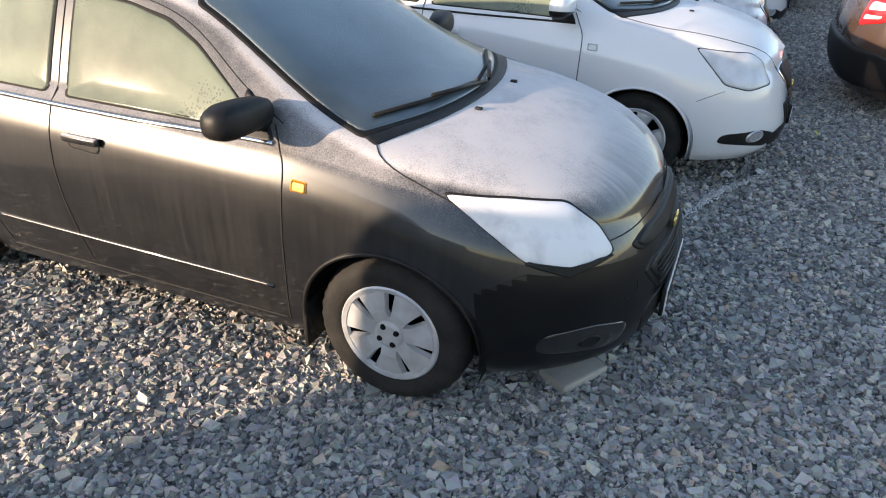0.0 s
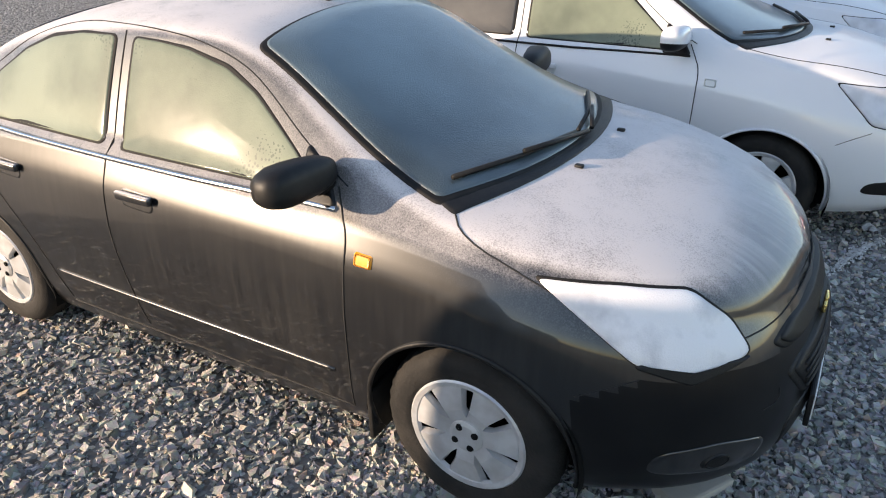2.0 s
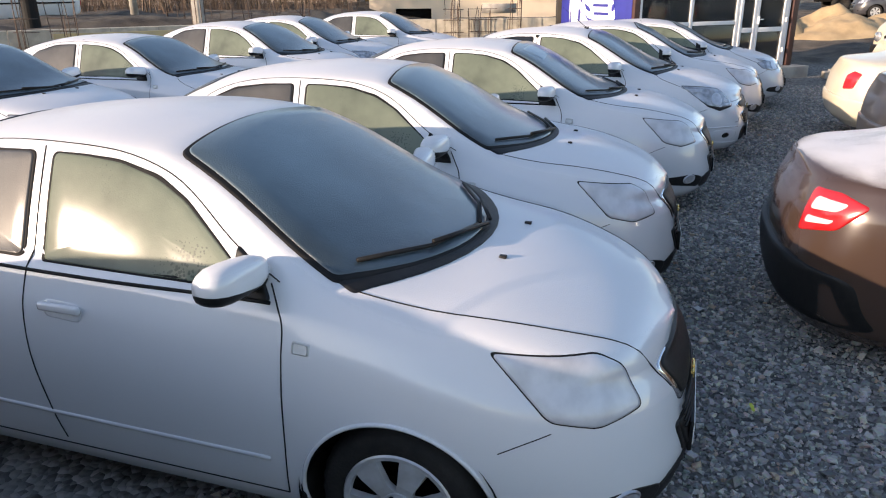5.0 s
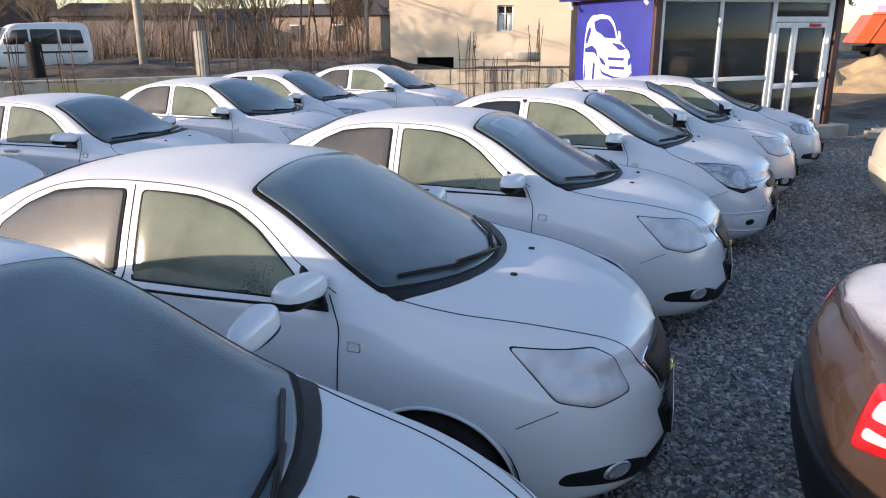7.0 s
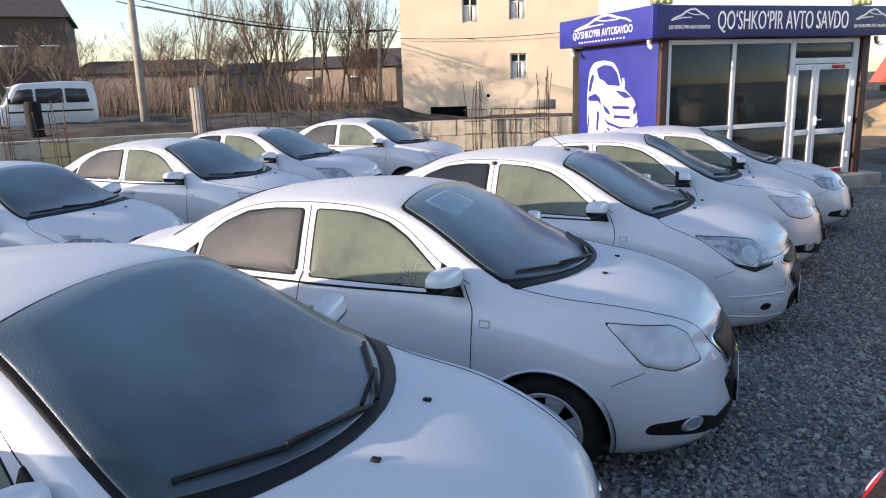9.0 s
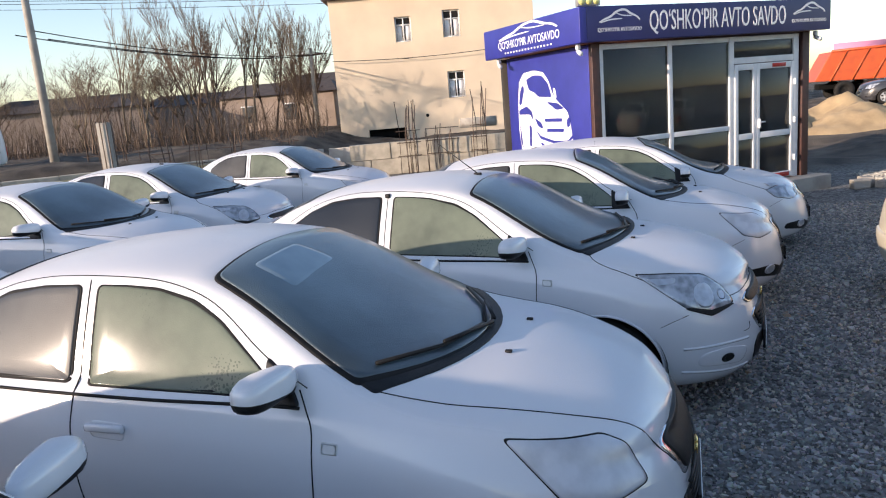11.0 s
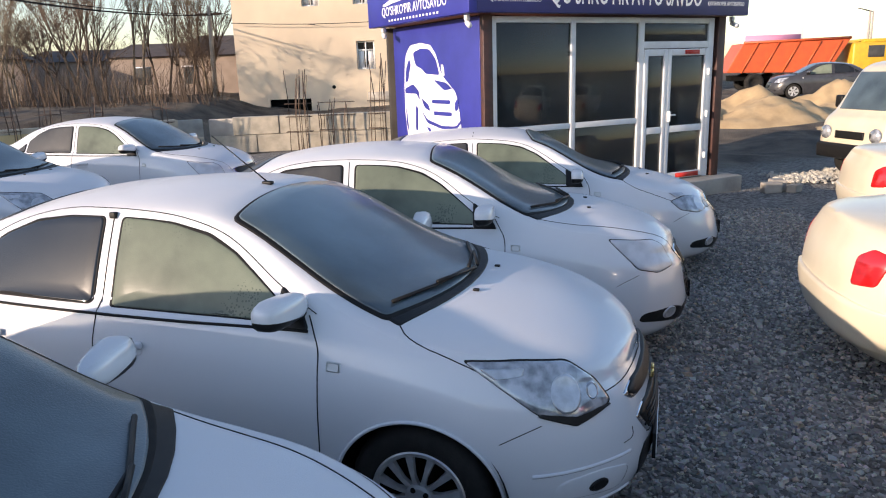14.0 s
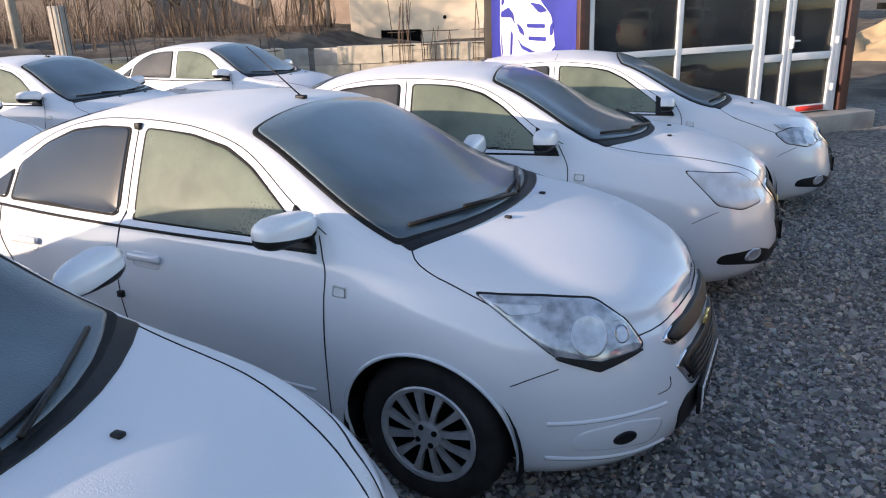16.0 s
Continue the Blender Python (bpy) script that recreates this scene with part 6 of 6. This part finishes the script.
# ---- minivans ----
def minivan(m, paint, label, w=1.45):
    """A short microvan, x ahead from the middle, with side windows and a sloped screen."""
    v = thing("minivan", m, label, "van", "minivans")
    prof = [(1.62, 0.35), (1.66, 0.62), (1.58, 0.95), (1.40, 1.08), (1.02, 1.72), (0.8, 1.82), (-0.6, 1.88), (-1.5, 1.84), (-1.66, 1.68), (-1.72, 1.0), (-1.70, 0.4), (-1.3, 0.3), (1.4, 0.28)]
    pts = rounded(prof, 5, 0.14)
    bm = bmesh.new()
    rings = []
    for y, s in ((-w / 2, 0.93), (-w / 2 + 0.05, 0.985), (-w / 2 + 0.16, 1.0), (w / 2 - 0.16, 1.0), (w / 2 - 0.05, 0.985), (w / 2, 0.93)):
        rings.append([bm.verts.new((x * s, y * (1 - 0.09 * max(0, z - 0.95)), 1.0 + (z - 1.0) * s)) for x, z in pts])
    n = len(pts)
    for a, b in zip(rings, rings[1:]):
        for i in range(n):
            bm.faces.new((a[i], a[(i + 1) % n], b[(i + 1) % n], b[i]))
    bm.faces.new(rings[0][::-1])
    bm.faces.new(rings[-1])
    bmesh.ops.recalc_face_normals(bm, faces=bm.faces)
    part("body", bm, paint, v)

    def side(outl, t=0.012, sg=-1):
        b = bmesh.new()
        o = rounded(outl, 4, 0.05)
        yy = lambda z: sg * (w / 2 * (1 - 0.09 * max(0, z - 0.95)) + 0.002)
        a = [b.verts.new((x, yy(z), z)) for x, z in o]
        c = [b.verts.new((x, yy(z) + sg * t, z)) for x, z in o]
        b.faces.new(c)
        for i in range(len(o)):
            b.faces.new((a[i], a[(i + 1) % len(o)], c[(i + 1) % len(o)], c[i]))
        bmesh.ops.recalc_face_normals(b, faces=b.faces)
        return b

    for sg in (-1, 1):
        for o in ([(1.16, 1.1), (0.92, 1.58), (0.42, 1.62), (0.42, 1.1)], [(0.34, 1.1), (0.34, 1.62), (-0.55, 1.62), (-0.55, 1.1)], [(-0.63, 1.1), (-0.63, 1.62), (-1.35, 1.58), (-1.42, 1.1)]):
            part("side_window", side(o, 0.01, sg), TINT, v)
        part("door_seam", side([(0.38, 0.45), (0.38, 1.05), (0.392, 1.05), (0.392, 0.45)], 0.006, sg), SEAM, v)
        part("side_strip", side([(1.3, 0.78), (1.3, 0.84), (-1.5, 0.84), (-1.5, 0.78)], 0.008, sg), PLASTIC, v)
    part("windscreen", box(0.02, w - 0.32, 0.66, (1.235, 0, 1.38), 0.008, rot=pose(0, 0, 0, 0, -30.5, 0)), WSHIELD, v)
    part("front_bumper", box(0.12, w - 0.1, 0.24, (1.64, 0, 0.46), 0.04), PLASTIC, v)
    part("rear_window", box(0.02, w - 0.4, 0.5, (-1.70, 0, 1.38), 0.008, rot=pose(0, 0, 0, 0, 5, 0)), TINT, v)
    part("grille", box(0.03, 0.6, 0.12, (1.655, 0, 0.72), 0.01), PLASTIC, v)
    for sg in (-1, 1):
        b = lathe([(0.11, 0.0), (0.1, -0.03), (0.0005, -0.045)], 18)
        part("headlight", b, LENS, v).matrix_basis = pose(1.64, sg * (w / 2 - 0.2), 0.74, 0, 0, 90)
        part("tail_light", box(0.03, 0.12, 0.3, (-1.715, sg * (w / 2 - 0.13), 0.85), 0.01), REDLENS, v)
        part("mirror", box(0.08, 0.16, 0.2, (1.2, sg * (w / 2 + 0.09), 1.2), 0.03), PLASTIC, v)
        for x in (1.05, -0.95):
            wheel(v, dict(tyre=0.28), "six", x, sg * (w / 2 - 0.02))
    return v


minivan(pose(12.4, 19.6, 0.0, 0, 0, 188), CREAM, "cream microvan with a black front bumper").scale = (1.08,) * 3
MW = mat("van_white", (0.74, 0.74, 0.73), 0.35, coat=0.4, dark=(0.68, 0.68, 0.67), scale=3)
minivan(pose(-15.9, 29.9, 0.8, 0, 0, 222), MW, "white microvan parked behind the low wall")
minivan(pose(-19.6, 28.4, 0.8, 0, 0, 222), MW, "white microvan parked behind the low wall")
minivan(pose(7.45, 21.9, 0.0, 0, 0, 118), MW, "white microvan standing behind the kiosk")

# the neighbour behind the start, known by the shadow that it throws over the gravel
minivan(pose(-2.78, -1.84, 0.0, 0, 0, -17), MW, "white microvan parked beside the black sedan")

# ---- sand heaps, truck, road ----
SAND = mat("sand", (0.5, 0.36, 0.2), 0.95, dark=(0.36, 0.255, 0.14), scale=2, bump=0.6, bump_scale=14)


def heap(x, y, z, rx, ry, h, seed, label):
    bm = bmesh.new()
    bmesh.ops.create_grid(bm, x_segments=40, y_segments=40, size=1)
    for v in bm.verts:
        r = min(1.0, math.hypot(v.co.x, v.co.y))
        a = noise.fractal((v.co.x * 1.6 + seed, v.co.y * 1.6, seed), 1.0, 2.0, 5)
        v.co = Vector((v.co.x * rx, v.co.y * ry, h * ((1 - r) ** 0.8) * (1 + 0.5 * a) + 0.12 * a * (1 - r) - 0.12 * r))
    lump("sand_heap", bm, SAND, pose(x, y, z), label, "sand heap", "sand heaps", smooth=True)


heap(14.0, 29.5, 0.0, 3.4, 2.6, 1.3, 1.0, "heap of dry yellow building sand")
heap(17.6, 31.0, 0.1, 3.4, 2.6, 1.2, 4.0, "heap of crumbling yellow sand")
heap(11.4, 30.0, 0.1, 2.2, 2.2, 1.3, 7.0, "heap of dry yellow building sand")
heap(16.2, 26.8, 0.0, 4.2, 1.3, 0.35, 12.0, "low spread of dark earth before the sand")
road = box(160, 9, 0.08, (0, 0, 0), 0.02)
lump("road", road, mat("asphalt", (0.055, 0.053, 0.05), 0.9, dark=(0.04, 0.039, 0.038), scale=2, bump=0.3, bump_scale=60), pose(70, 34, 0.37, 0, 0, -12), "grey asphalt road beyond the sand", "road", kind="structure")
tk = thing("dump_truck", pose(21.0, 46.5, 0.42, 0, 0, -9), "orange tipper truck with a yellow cab on the road", "truck")
ORANGE = mat("orange_paint", (0.62, 0.11, 0.03), 0.45, dark=(0.5, 0.09, 0.03), scale=3)
YELLOW = mat("yellow_paint", (0.65, 0.4, 0.03), 0.4, dark=(0.55, 0.33, 0.03), scale=3)
bm = bmesh.new()
pr = [(-0.6, 1.05), (4.6, 0.95), (5.6, 2.65), (0.2, 2.55)]
for y in (0, 2.3):
    for x, z in pr:
        bm.verts.new((x, y, z))
bm.verts.ensure_lookup_table()
vv = bm.verts
for f in ((0, 1, 2, 3), (7, 6, 5, 4), (0, 4, 5, 1), (1, 5, 6, 2), (3, 2, 6, 7), (0, 3, 7, 4)):
    bm.faces.new([vv[i] for i in f])
bmesh.ops.bevel(bm, geom=bm.edges[:], offset=0.03, segments=1, affect="EDGES")
part("tipper_body", bm, ORANGE, tk, smooth=False)
for i in range(5):
    x = 0.35 + i * 1.05
    part("body_rib", tube([(x - 0.2, -0.03, 1.02), (x + 0.6, -0.03, 2.55)], 0.05, 4), ORANGE, tk)
part("top_rim", tube([(0.2, -0.03, 2.58), (5.6, -0.03, 2.68)], 0.07, 4), ORANGE, tk)
part("chassis", box(6.8, 0.9, 0.3, (3.2, 1.15, 0.75), 0.02), UNDER, tk)
cb = bmesh.new()
box(1.9, 2.3, 1.75, (6.7, 1.15, 1.55), 0.1, cb)
part("cab", cb, YELLOW, tk)
part("cab_roof_spoiler", box(1.2, 2.1, 0.18, (6.9, 1.15, 2.5), 0.05), YELLOW, tk)
part("cab_window", box(0.8, 0.04, 0.6, (6.9, 0.0, 1.95), 0.02), TINT, tk)
part("windscreen", box(0.04, 1.9, 0.7, (7.66, 1.15, 1.95), 0.02), TINT, tk)
part("bumper", box(0.3, 2.3, 0.4, (7.6, 1.15, 0.7), 0.05), PLASTIC, tk)
for x in (0.9, 2.2, 6.5):
    for y in (0.15, 2.15):
        w = lathe([(0.25, 0.12), (0.48, 0.14), (0.5, 0.1), (0.5, -0.1), (0.48, -0.15), (0.28, -0.14), (0.24, -0.06), (0.0005, -0.04)], 28)
        part("wheel", w, TYRE, tk).matrix_basis = pose(x, y, 0.5, 0, 0, 0 if y < 1 else 180)
far_car = car(COBALT, DARKGREY, "dark grey sedan driving past the sand heaps", "cobalt", "six", False, plate=False)
far_car.matrix_basis = pose(20.0, 39.2, 0.42, 0, 0, 166)

# ---- far right: apartment block, posts, billboard ----
fb = thing("apartment_building", pose(74, 108, 0, 0, 0, -35), "far five-storey pale apartment block", "building")
part("wall", box(40, 12, 14, (20, 6, 7), 0.05), mat("pale_panel", (0.55, 0.45, 0.32), 0.85, dark=(0.48, 0.4, 0.29), scale=0.4), fb, smooth=False)
for i in range(14):
    for j in range(5):
        part("window", box(1.3, 0.1, 1.4, (2 + 2.7 * i, -0.03, 1.8 + 2.7 * j), 0.02), TINT, fb)
for j in range(5):
    part("balcony_band", box(0.5, 6, 0.9, (-0.25, 5, 1.2 + 2.7 * j), 0.03), PVC, fb)
part("roof", box(40.6, 12.6, 0.3, (20, 6, 14.15)), ROOF, fb)
bb = thing("billboard", pose(30.5, 62, 0.3, 0, 0, -10), "far pink and white billboard on posts", "billboard")
part("panel", box(4.2, 0.15, 2.0, (0, 0, 3.4), 0.02), PVC, bb)
part("print_band", box(3.9, 0.02, 1.0, (0, -0.09, 3.1)), mat("pink_print", (0.6, 0.25, 0.38), 0.6), bb)
for x in (-1.5, 1.5):
    part("post", box(0.15, 0.15, 2.5, (x, 0, 1.2)), STEEL, bb)
for i, (x, y, h) in enumerate(((46, 75, 6), (52, 84, 6.5), (55, 80, 7.5), (57, 80.5, 7.2), (64, 92, 7))):
    p = thing("street_pole", pose(x, y, 0.3), "far concrete street pole", "pole", "far poles")
    part("shaft", tube([(0, 0, 0), (0, 0, h)], [0.14, 0.09], 8), CONCRETE, p)
    part("arm", tube([(0, 0, h - 0.1), (-1.2, 0, h + 0.2)], 0.05, 5), STEEL, p)
